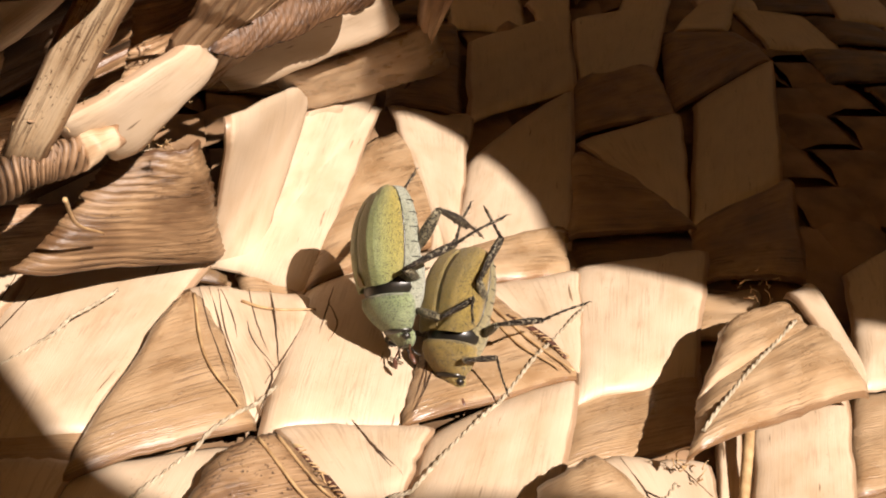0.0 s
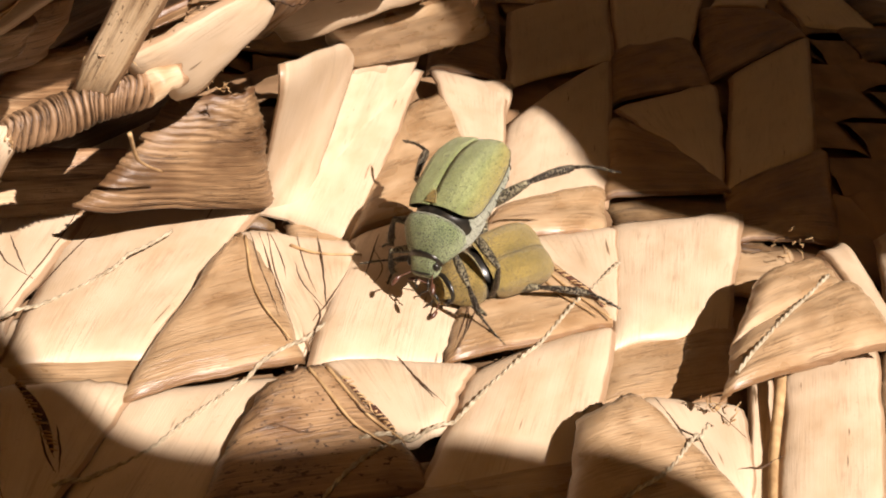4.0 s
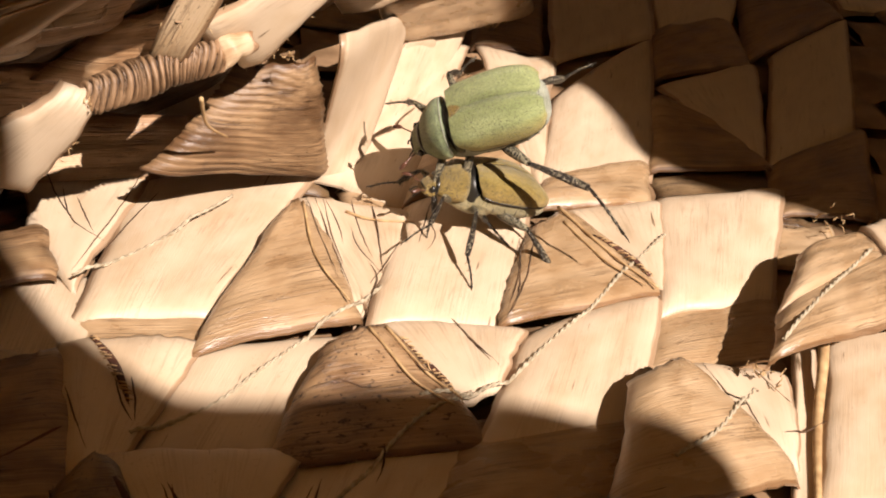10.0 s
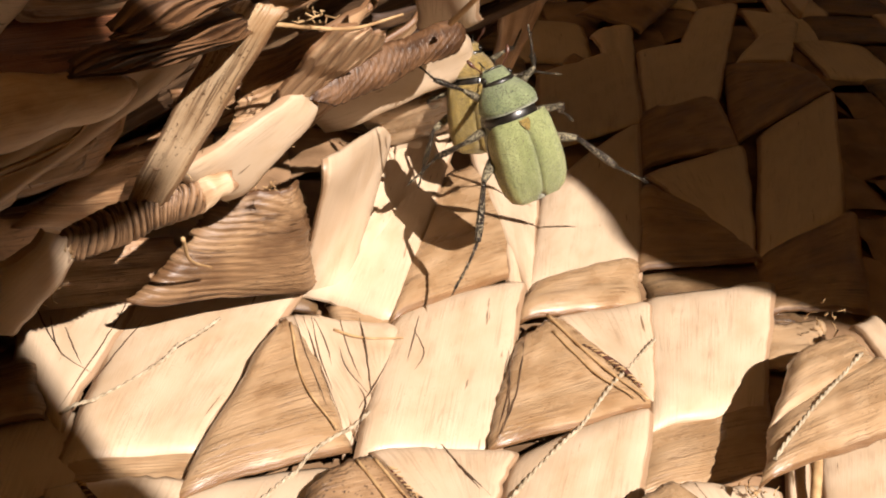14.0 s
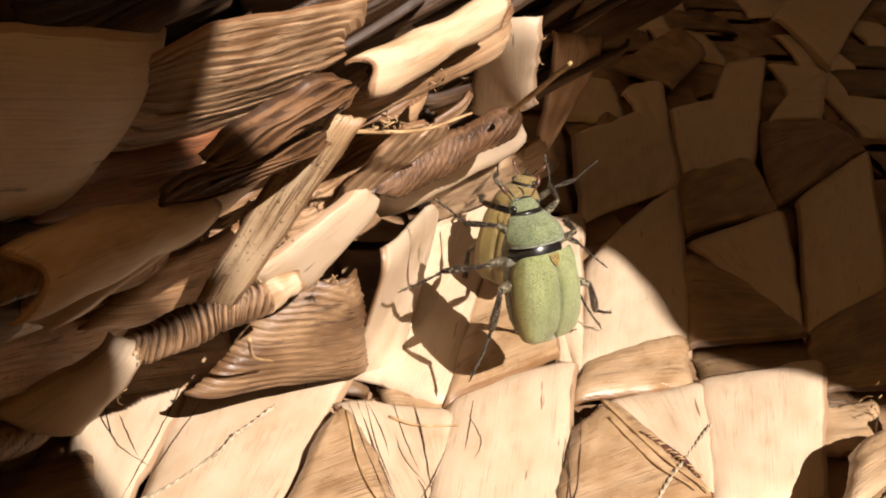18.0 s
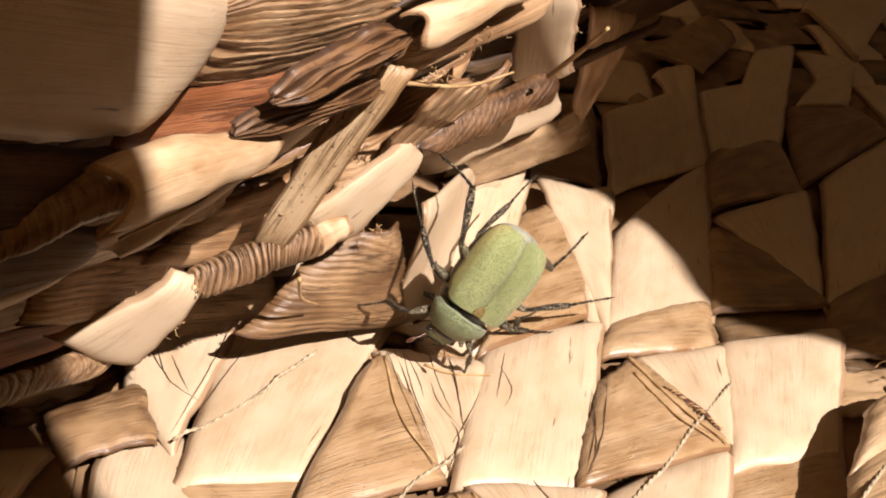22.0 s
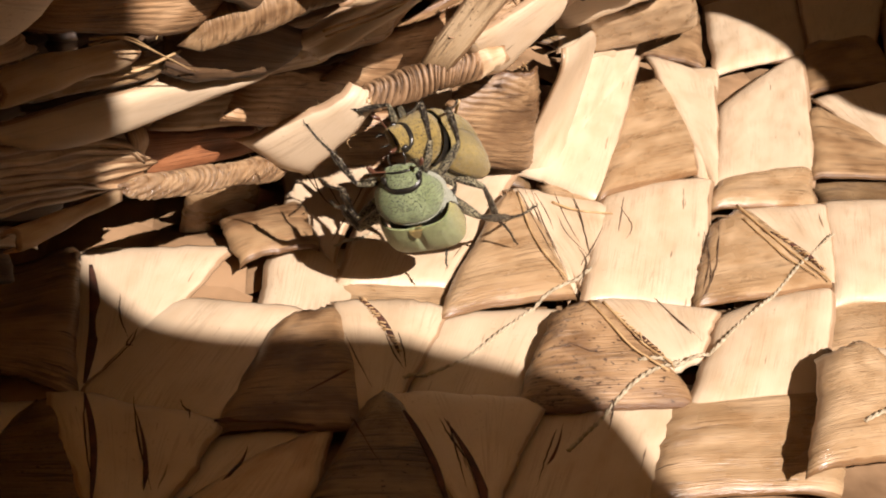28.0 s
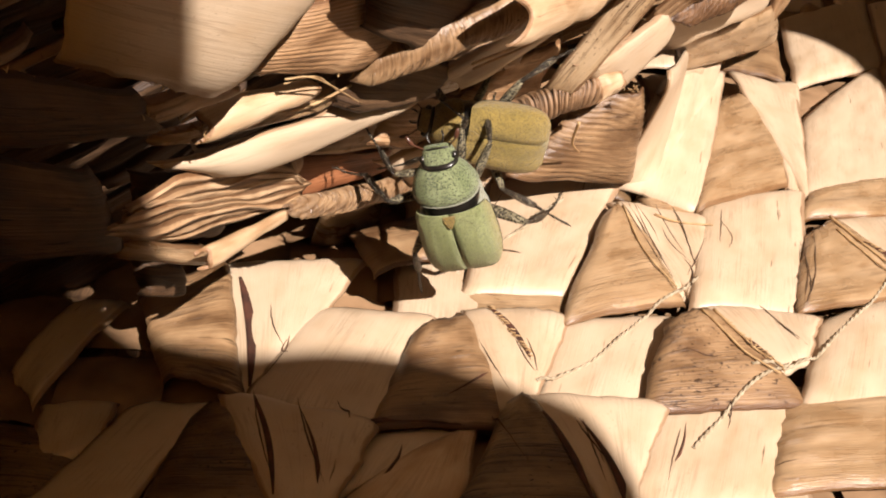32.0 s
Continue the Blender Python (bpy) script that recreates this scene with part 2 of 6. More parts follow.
def scales(name, pale, deep, gold, dot, dots, rough=0.5, spacing=0.135, sheen=0.15):
    """Beetle skin covered with fine scales, golden towards the outer edge, with bare dark dots spacing mm apart; dots: their size against the spacing."""
    m, n, k, b = material(name)
    tc = n.new("ShaderNodeTexCoord")
    wide = n.new("ShaderNodeTexNoise")
    wide.inputs["Scale"].default_value, wide.inputs["Detail"].default_value = 600, 4
    mp = n.new("ShaderNodeMapping")
    mp.inputs["Scale"].default_value = (1, 0.3, 1)
    k.new(tc.outputs["Object"], mp.inputs[0])
    k.new(mp.outputs[0], wide.inputs["Vector"])
    base = ramp(n, [(0.35, deep), (0.62, pale)])
    k.new(wide.outputs[0], base.inputs[0])
    at = n.new("ShaderNodeAttribute")
    at.attribute_name = "edge"
    er = ramp(n, [(0.5, (0, 0, 0)), (0.9, (0.75, 0.75, 0.75))])
    k.new(at.outputs["Fac"], er.inputs[0])
    golden = n.new("ShaderNodeMix")
    golden.data_type = "RGBA"
    k.new(er.outputs[0], golden.inputs[0])
    k.new(base.outputs[0], golden.inputs[6])
    golden.inputs[7].default_value = (*gold, 1)
    # single scales, each a little lighter or darker
    cells = n.new("ShaderNodeTexVoronoi")
    cells.inputs["Scale"].default_value = 26000
    k.new(tc.outputs["Object"], cells.inputs["Vector"])
    bright = n.new("ShaderNodeHueSaturation")
    vr = n.new("ShaderNodeMapRange")
    vr.inputs["To Min"].default_value, vr.inputs["To Max"].default_value = 0.55, 1.35
    k.new(cells.outputs["Color"], vr.inputs["Value"])
    k.new(vr.outputs[0], bright.inputs["Value"])
    k.new(golden.outputs[2], bright.inputs["Color"])
    # bare dots
    v = n.new("ShaderNodeTexVoronoi")
    v.inputs["Scale"].default_value, v.inputs["Randomness"].default_value = 1000 / spacing, 0.85
    k.new(tc.outputs["Object"], v.inputs["Vector"])
    size = n.new("ShaderNodeMath")
    size.operation = "MULTIPLY_ADD"
    k.new(v.outputs["Color"], size.inputs[0])
    size.inputs[1].default_value = -0.22
    k.new(v.outputs["Distance"], size.inputs[2])
    mask = ramp(n, [(max(0.0, dots - 0.12), (0, 0, 0)), (dots + 0.03, (1, 1, 1))])
    k.new(size.outputs[0], mask.inputs[0])
    mx = n.new("ShaderNodeMix")
    mx.data_type = "RGBA"
    k.new(mask.outputs[0], mx.inputs[0])
    mx.inputs[6].default_value = (*dot, 1)
    k.new(bright.outputs[0], mx.inputs[7])
    k.new(mx.outputs[2], b.inputs["Base Color"])
    b.inputs["Roughness"].default_value = rough
    b.inputs["Specular IOR Level"].default_value = 0.4
    b.inputs["Sheen Weight"].default_value, b.inputs["Sheen Roughness"].default_value = sheen, 0.5
    high = n.new("ShaderNodeMath")
    high.operation = "MULTIPLY_ADD"
    k.new(mask.outputs[0], high.inputs[0])
    high.inputs[1].default_value = 0.8
    k.new(cells.outputs["Distance"], high.inputs[2])
    bump = n.new("ShaderNodeBump")
    bump.inputs["Strength"].default_value, bump.inputs["Distance"].default_value = 0.9, 0.04 * MM
    k.new(high.outputs[0], bump.inputs["Height"])
    k.new(bump.outputs[0], b.inputs["Normal"])
    return m


GREEN = scales("green_scales", (0.30, 0.335, 0.145), (0.195, 0.225, 0.085), (0.33, 0.25, 0.055), (0.045, 0.045, 0.018), 0.19, 0.42, 0.11)
GREEN_NECK = scales("green_neck_scales", (0.25, 0.295, 0.15), (0.14, 0.175, 0.08), (0.2, 0.18, 0.08), (0.03, 0.034, 0.017), 0.27, 0.4, 0.11)
YELLOW = scales("yellow_scales", (0.31, 0.225, 0.06), (0.19, 0.14, 0.035), (0.30, 0.20, 0.045), (0.05, 0.034, 0.011), 0.24, 0.42, 0.11)
YELLOW_NECK = scales("yellow_neck_scales", (0.32, 0.225, 0.06), (0.20, 0.14, 0.036), (0.30, 0.2, 0.05), (0.03, 0.022, 0.008), 0.26, 0.42, 0.115)
SHELL = plain("black_shell", (0.008, 0.007, 0.006), (0.02, 0.017, 0.012), 0.3, 900)
CLUB = plain("red_brown_shell", (0.05, 0.018, 0.01), (0.12, 0.05, 0.03), 0.35, 900)
LEG_SCALES = scales("scaly_leg", (0.30, 0.265, 0.17), (0.10, 0.08, 0.045), (0.16, 0.14, 0.07), (0.012, 0.008, 0.005), 0.46, 0.35, 0.11, 0.0)
SHIN_SCALES = scales("scaly_shin", (0.30, 0.26, 0.18), (0.03, 0.022, 0.013), (0.06, 0.05, 0.03), (0.010, 0.006, 0.004), 0.58, 0.3, 0.13, 0.0)
PALE_SIDE = scales("pale_side_scales", (0.36, 0.37, 0.29), (0.23, 0.24, 0.17), (0.3, 0.3, 0.2), (0.03, 0.03, 0.022), 0.15)
BELLY_Y = scales("yellow_belly_scales", (0.32, 0.27, 0.14), (0.20, 0.165, 0.08), (0.3, 0.25, 0.1), (0.02, 0.016, 0.008), 0.17)


# ---- building helpers ----
def mesh_of(name, verts, faces, mat, uvs=None, smooth=True, flat=0):
    me = bpy.data.meshes.new(name)
    me.from_pydata([tuple(v) for v in verts], [], faces)
    if uvs is not None:
        layer = me.uv_layers.new(name="UVMap")
        layout = np.array([uvs[l.vertex_index] for l in me.loops], dtype=np.float32).ravel()
        layer.data.foreach_set("uv", layout)
    me.polygons.foreach_set("use_smooth", [smooth] * (len(me.polygons) - flat) + [False] * flat)
    me.materials.append(mat)
    return me


def child(name, me, parent, label=""):
    ob = new(name, me)
    ob.parent = parent
    return tagged(ob, label=label)


def sheet(top, bottom, nu, nv):
    """Faces of a thin closed sheet from two (nu x nv) grids of points, and its vertices."""
    verts = list(top) + list(bottom)
    o = nu * nv
    faces = []
    for j in range(nv - 1):
        for i in range(nu - 1):
            q = (j * nu + i, j * nu + i + 1, (j + 1) * nu + i + 1, (j + 1) * nu + i)
            faces.append(q)
            faces.append(tuple(o + c for c in reversed(q)))
    rim = [j for j in range(nu)] + [j * nu + nu - 1 for j in range(1, nv)] + [(nv - 1) * nu + i for i in range(nu - 2, -1, -1)] + [j * nu for j in range(nv - 2, 0, -1)]
    for a, b in zip(rim, rim[1:] + rim[:1]):
        faces.append((b, a, o + a, o + b))
    return verts, faces


basket = tagged(new("woven_basket"), "woven palm-leaf basket of cream and brown strips sewn with cord", "basket")
EYE_SIDE = Vector((0, -52, 40))
count = [0]
PLACED = []
BUNDLE = []
bundling = [False]


def lean(a, b, e0, e1):
    """Lays the upper edge of a strip in the wall back, away from the open side, until the sun strikes it."""
    back = a - np.array(EYE_SIDE)
    back /= np.linalg.norm(back)
    for k in (0, 0.2, 0.4, 0.6, 0.8, 1.0):
        f0, f1 = (e + back * k * np.linalg.norm(e) * math.copysign(1, e[2]) for e in (e0, e1))
        n = np.cross(f0 + f1, b - a)
        n = n / np.linalg.norm(n) * math.copysign(1, -n @ back)
        if n @ np.array(SUN) > 0.5:
            break
    return f0, f1


def strip(kind, a, b, e0, e1, bulge, ridges):
    """One woven palm strip from a to b, e0 and e1 wide at its ends; it arches by bulge and has that many ridges along it."""
    count[0] += 1
    rng = np.random.RandomState(count[0] * 7 + 3)
    layer = 0.05 * (count[0] % 5)
    a, b, e0, e1 = (np.array(v, float) for v in (a, b, e0, e1))
    # neighbours overlap a little, one lying on the other
    e0, e1 = (e * (1 + 0.95 / (np.linalg.norm(e) + 0.5)) for e in (e0, e1))
    along = b - a
    if min(a[2], b[2]) > 5 and not bundling[0]:
        e0, e1 = lean(a, b, e0, e1)
    PLACED.append((a, b, e0, e1))
    length, width = np.linalg.norm(along), (np.linalg.norm(e0) + np.linalg.norm(e1)) / 2
    n = np.cross(e0 / (np.linalg.norm(e0) + 1e-9) + e1 / (np.linalg.norm(e1) + 1e-9), along)
    n = n / np.linalg.norm(n)
    if n @ (np.array(EYE_SIDE) - a) < 0:
        n = -n
    # the ends tuck under their neighbours
    grow = min(0.10 * length, 1.1) / length
    nu, nv = (max(10, ridges * 5), 17) if ridges > 3 else (12 + 2 * ridges, 21)
    u = np.linspace(0, 1, nu)
    v = np.linspace(0, 1, nv)
    phase = rng.uniform(0, 6.28, 8)
    # uneven, slightly frayed edges
    rag = min(0.16, 0.035 * width)
    sides = [rag * (np.sin(v * rng.uniform(4, 9) + phase[4 + q]) * 0.6 + np.sin(v * rng.uniform(14, 26) + phase[6 + q]) * 0.35 + rng.normal(0, 0.22, nv)) for q in (0, 1)]
    ends = [min(0.2, 0.04 * length) * (np.sin(u * rng.uniform(5, 11) + phase[q]) * 0.5 + rng.normal(0, 0.25, nu)) for q in (2, 3)]
    crest = rng.uniform(0.5, 1.0, max(1, ridges) + 2)
    top, uvs, rim = [], [], []
    amp = min(0.18 if ridges < 8 else 0.2, (0.12 if ridges < 8 else 0.3) * width / max(1, ridges)) if ridges else 0.0
    for j, vv in enumerate(v):
        t = -grow + vv * (1 + 2 * grow)
        mid = a + along * t
        e = e0 + (e1 - e0) * min(max(t, 0), 1)
        eu = e / (np.linalg.norm(e) + 1e-9)
        for i, uu in enumerate(u):
            x = uu - 0.5
            p = mid + e * x + eu * (sides[0][j] * max(0, 1 - 4 * uu) + sides[1][j] * max(0, 4 * uu - 3))
            p = p + along / length * (ends[0][i] * max(0, 1 - 5 * vv) + ends[1][i] * max(0, 5 * vv - 4))
            near = min(uu, 1 - uu) * np.linalg.norm(e)
            rim.append(max(0.0, 1 - near / 0.45))
            arch = bulge * (1 - abs(2 * x) ** 3) * 0.26 + bulge * (1 - (2 * vv - 1) ** 4) * 0.35 - 0.42 * abs(2 * vv - 1) ** 9 - 0.20 * abs(2 * x) ** 9
            wave = 0.07 * math.sin(3 * vv + phase[0] + 2 * uu) + 0.05 * math.sin(7 * uu + 4 * vv + phase[1])
            if ridges:
                r = uu * ridges * (1 + (0.35 * (vv - 0.5) * (1 - uu) if ridges > 8 else 0)) + (5.5 * (vv - 0.35) ** 2 if ridges > 8 else 0) + 0.10 * math.sin(3 * vv + phase[2]) + 0.05 * math.sin(9 * vv + phase[3])
                s = abs(math.sin(math.pi * r))
                wave += amp * (s ** 0.6 - 0.6) * crest[int(r) % len(crest)]
            top.append((p + n * (arch + wave + layer)) * MM)
            uvs.append((uu * width, vv * length))
    under = [p - n * 0.17 * MM for p in top]
    verts, faces = sheet(top, under, nu, nv)
    if bundling[0]:
        shift = rng.uniform(0, 90, 2)
        BUNDLE.append((kind, verts, faces, [(p + shift[0], q + shift[1]) for p, q in uvs + uvs], rim + rim))
        return None
    me = mesh_of("palm_strip", verts, faces, STRAW[kind], uvs + uvs, flat=2 * (nu + nv) - 4)
    me.attributes.new("rim", "FLOAT", "POINT").data.foreach_set("value", np.array(rim + rim, dtype=np.float32))
    return child("palm_strip", me, basket, STRAW_WORDS[kind])


def fray(strip_ob, n, reach, seed):
    """Hair-thin fibres torn loose along both edges of a strip."""
    me = strip_ob.data
    rng = np.random.RandomState(seed)
    pts = np.array([v.co for v in me.vertices]) / MM
    rims = [i for i, q in enumerate(me.attributes["rim"].data) if q.value > 0.9]
    rims = rims[:len(rims) // 2]
    mid = pts.mean(axis=0)
    verts, faces = [], []
    for i in rng.choice(rims, n):
        p = pts[i]
        d = (p - mid) / (np.linalg.norm(p - mid) + 1e-9) + rng.normal(0, 0.8, 3)
        d *= reach * rng.uniform(0.3, 1.0) / np.linalg.norm(d)
        v, f = tube([p - d * 0.15, p + d * 0.5 + rng.normal(0, 0.1, 3) * reach, p + d], [0.035, 0.028, 0.008], 3)
        faces += [tuple(c + len(verts) for c in g) for g in f]
        verts += v
    tagged(child("frayed_edge", mesh_of("frayed_edge", verts, faces, FIBRE), strip_ob, "hair-thin torn fibres along the edge"), kind="stuff")


def curl(kind, a, b, r0, r1, ribs, depth=1.0, sweep=265, slant_ribs=0.6, pale_crest=1.0):
    """A strip end that has rolled up through sweep degrees into an open tube from a to b, puckered into folds across it."""
    count[0] += 1
    rng = np.random.RandomState(count[0])
    a, b = np.array(a, float), np.array(b, float)
    d = (b - a) / np.linalg.norm(b - a)
    view = np.array(EYE_SIDE) - (a + b) / 2
    s = np.cross(d, view)
    s /= np.linalg.norm(s)
    n = np.cross(s, d)
    nu, nv = 34, max(22, ribs * 10)
    top, under, uvs, rim, crest_tint = [], [], [], [], []
    length = np.linalg.norm(b - a)
    knots = np.cumsum(rng.uniform(0.3, 1.9, ribs + 8))
    knots = (knots - knots[2]) / (knots[-4] - knots[2])
    fold = rng.uniform(0.2, 1.3, ribs + 9)
    slope = rng.uniform(-0.5, 0.5, ribs + 9)
    bend = rng.uniform(-0.35, 0.35)
    for j in range(nv):
        t = j / (nv - 1)
        rr = (r0 + (r1 - r0) * t) * (1 + 0.08 * math.sin(7 * t + bend))
        for i in range(nu):
            q = i / (nu - 1)
            th = radians(92 + sweep * (q - 0.5))
            spiral = rr * (1 - 0.25 * q ** 1.5)
            if ribs:
                spiral *= min(1, 0.5 + 5 * t) * min(1, 0.75 + 5 * (1 - t))
                g = t + (slant_ribs * math.cos(th) + 0.25 * math.sin(2 * th + bend * 5) + 0.35 * math.sin(9 * t + 1.5 * th)) / ribs
                m = min(max(int(np.searchsorted(knots, g)), 1), len(knots) - 1)
                w = (g - knots[m - 1]) / (knots[m] - knots[m - 1])
                w = min(max(w + slope[m] * w * (1 - w) * math.cos(th), 0), 1)
                crest = 1 - abs(2 * w - 1) ** 2.6
                rib = depth * 0.34 * rr * (crest - 0.75) * (0.45 + 0.55 * fold[m]) + rng.normal(0, 0.008)
            else:
                crest = 0
                rib = 0.035 * rr * math.sin(9 * t + 3 * th) + rng.normal(0, 0.006)
            c = a + (b - a) * t + (n * math.sin(3.1 * t) * 0.3 + s * math.sin(2.2 * t + 1) * bend) * rr
            out = s * math.cos(th) * (1 + 0.10 * math.sin(5 * t + 2 * bend) + 0.05 * math.sin(17 * t)) + n * math.sin(th) * (0.58 if ribs else 0.75)
            slant = d * rr * (0.5 * math.sin(th) + (0.22 * math.sin(3 * th + bend * 9) * (abs(2 * t - 1) ** 6) if not ribs else 0))
            top.append((c + slant + out * (spiral + rib)) * MM)
            under.append((c + slant + out * (spiral + rib - 0.14)) * MM)
            # crests paler, grooves darker: shade of the folds put into the colour
            crest_tint.append(1.3 * pale_crest * max(0.0, crest - 0.35) * (0.5 + 0.5 * fold[m]) if ribs else 0.0)
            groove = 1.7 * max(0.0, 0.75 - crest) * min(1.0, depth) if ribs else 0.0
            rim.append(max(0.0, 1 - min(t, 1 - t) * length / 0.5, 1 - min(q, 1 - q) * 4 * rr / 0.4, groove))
            uvs.append((t * length * 0.7 + 0.12 * math.cos(th), i * 0.3) if ribs else (i * 0.3, t * length))
    verts, faces = sheet(top, under, nu, nv)
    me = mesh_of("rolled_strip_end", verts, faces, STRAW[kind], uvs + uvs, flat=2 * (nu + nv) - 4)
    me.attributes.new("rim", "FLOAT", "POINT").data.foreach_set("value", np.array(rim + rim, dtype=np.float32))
    me.attributes.new("crest_tint", "FLOAT", "POINT").data.foreach_set("value", np.array(crest_tint + crest_tint, dtype=np.float32))
    return child("rolled_strip_end", me, basket, STRAW_WORDS[kind])


def pleats(kind, a, b, e0, e1, n, depth, bow, fan=0.0):
    """A strip shrunk into n overlapping pleats that run along it from a to b, bowed outwards across."""
    count[0] += 1
    rng = np.random.RandomState(count[0] * 3 + 1)
    a, b, e0, e1 = (np.array(v, float) for v in (a, b, e0, e1))
    PLACED.append((a, b, e0, e1))
    along = b - a
    length = np.linalg.norm(along)
    out = np.cross(e0 / np.linalg.norm(e0) + e1 / np.linalg.norm(e1), along)
    out /= np.linalg.norm(out)
    if out @ (np.array(EYE_SIDE) - a) < 0:
        out = -out
    nu, nv = n * 7 + 1, 44
    ph = rng.uniform(0, 6.28, 6)
    tall = rng.uniform(0.55, 1.25, n + 2)
    reach = rng.uniform(-0.05, 0.05, (2, n + 2))
    top, uvs, rim, crest_tint = [], [], [], []
    width = (np.linalg.norm(e0) + np.linalg.norm(e1)) / 2
    for j in range(nv):
        t = j / (nv - 1)
        e = e0 + (e1 - e0) * t
        # both ends draw together
        close = min(1, 0.45 + 3.2 * t) * min(1, 0.6 + 4 * (1 - t))
        for i in range(nu):
            u = i / (nu - 1)
            r = u * n
            m = min(int(r), n - 1)
            w = min(r - m, 1.0)
            saw = w ** 0.75 if w < 0.8 else (1 - w) / 0.2 * 0.85
            x = (u - 0.5) * close + fan * (t - 0.4) ** 2 * (1 - u) + (0.05 * math.sin(8 * t + ph[0] + 1.3 * m) + 0.025 * math.sin(21 * t + ph[1] + 2.1 * m)) / n * (2 + 12 * depth)
            lift = bow * (1 - (2 * u - 1) ** 2) * close + depth * saw * tall[m] * (0.75 + 0.25 * math.sin(11 * t + ph[2] + m))
            shift = reach[0][m] * (1 - t) + reach[1][m] * t
            p = a + along * (t + shift) + e * x + out * (lift + 0.12 * math.sin(5 * t + ph[3]) * length / 10)
            top.append((p + rng.normal(0, 0.008, 3)) * MM)
            uvs.append((u * width * 1.6, t * length))
            # pleat grooves get painted crease shade through rim, crests a paler tint
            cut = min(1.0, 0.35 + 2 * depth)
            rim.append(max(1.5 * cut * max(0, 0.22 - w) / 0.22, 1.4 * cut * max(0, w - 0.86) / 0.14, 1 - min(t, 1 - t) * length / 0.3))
            crest_tint.append(0.55 * max(0, 1 - abs(w - 0.72) / 0.16) * tall[m])
    verts, faces = sheet(top, [p - out * 0.16 * MM for p in top], nu, nv)
    me = mesh_of("pleated_strip", verts, faces, STRAW[kind], uvs + uvs, flat=2 * (nu + nv) - 4)
    me.attributes.new("rim", "FLOAT", "POINT").data.foreach_set("value", np.array(rim + rim, dtype=np.float32))
    me.attributes.new("crest_tint", "FLOAT", "POINT").data.foreach_set("value", np.array(crest_tint + crest_tint, dtype=np.float32))
    return child("pleated_strip", me, basket, STRAW_WORDS[kind])


def smooth_path(points, steps):
    """A Catmull-Rom curve through the points."""
    p = [np.array(q, float) for q in points]
    p = [2 * p[0] - p[1]] + p + [2 * p[-1] - p[-2]]
    out = []
    for i in range(1, len(p) - 2):
        for t in np.linspace(0, 1, steps, endpoint=(i == len(p) - 3)):
            out.append(0.5 * (2 * p[i] + (p[i + 1] - p[i - 1]) * t + (2 * p[i - 1] - 5 * p[i] + 4 * p[i + 1] - p[i + 2]) * t * t + (3 * p[i] - p[i - 1] - 3 * p[i + 1] + p[i + 2]) * t ** 3))
    return np.array(out)


def tube(line, radius, sides=6):
    """Vertices and faces of a tube round a line of points; radius is a number or one a point."""
    line = np.asarray(line, float)
    rad = np.full(len(line), radius) if np.isscalar(radius) else np.asarray(radius, float)
    tang = np.gradient(line, axis=0)
    tang /= np.linalg.norm(tang, axis=1)[:, None] + 1e-12
    side = np.cross(tang[0], (0.3, 0.2, 0.93))
    verts, faces = [], []
    for c, d, r in zip(line, tang, rad):
        side = side - d * (side @ d)
        side /= np.linalg.norm(side) + 1e-12
        up = np.cross(d, side)
        for i in range(sides):
            th = 2 * math.pi * i / sides
            verts.append((c + (side * math.cos(th) + up * math.sin(th)) * r) * MM)
    for j in range(len(line) - 1):
        for i in range(sides):
            q = (i + 1) % sides
            faces.append((j * sides + i, j * sides + q, (j + 1) * sides + q, (j + 1) * sides + i))
    faces.append(tuple(reversed(range(sides))))
    faces.append(tuple((len(line) - 1) * sides + i for i in range(sides)))
    return verts, faces


def on_weave(line, lift, top=16):
    """The line laid on the strips below it, lift mm above them and smoothed."""
    bpy.context.view_layer.update()
    deps = bpy.context.evaluated_depsgraph_get()
    zs = []
    for p in line:
        hit, place, _, _, _, _ = scene.ray_cast(deps, Vector((p[0], p[1], p[2] + top)) * MM, Vector((0, 0, -1)), distance=(top + 6) * MM)
        z = place.z / MM if hit else p[2]
        zs.append(z if abs(z - p[2]) < 1.8 else p[2])
    zs = np.array(zs)
    if len(zs) > 8:
        high = np.array([zs[max(0, i - 2):i + 3].max() for i in range(len(zs))])
        zs = np.convolve(np.pad(high, 2, mode="edge"), np.ones(5) / 5, "valid")
    out = np.array(line, float)
    out[:, 2] = zs + lift
    return out


def crack(points, radius=0.05):
    """A dark split or scratch along a strip."""
    line = on_weave(smooth_path(points, 9), -0.02, 3)
    line = line + np.random.RandomState(len(points) + int(abs(points[0][0]) * 10)).normal(0, 0.014, line.shape) * (1, 1, 0)
    r = radius * np.sin(np.linspace(0.25, math.pi - 0.1, len(line)))
    v, f = tube(line, r, 5)
    return child("crack", mesh_of("crack", v, f, CRACK), basket, "dark split in a palm strip")


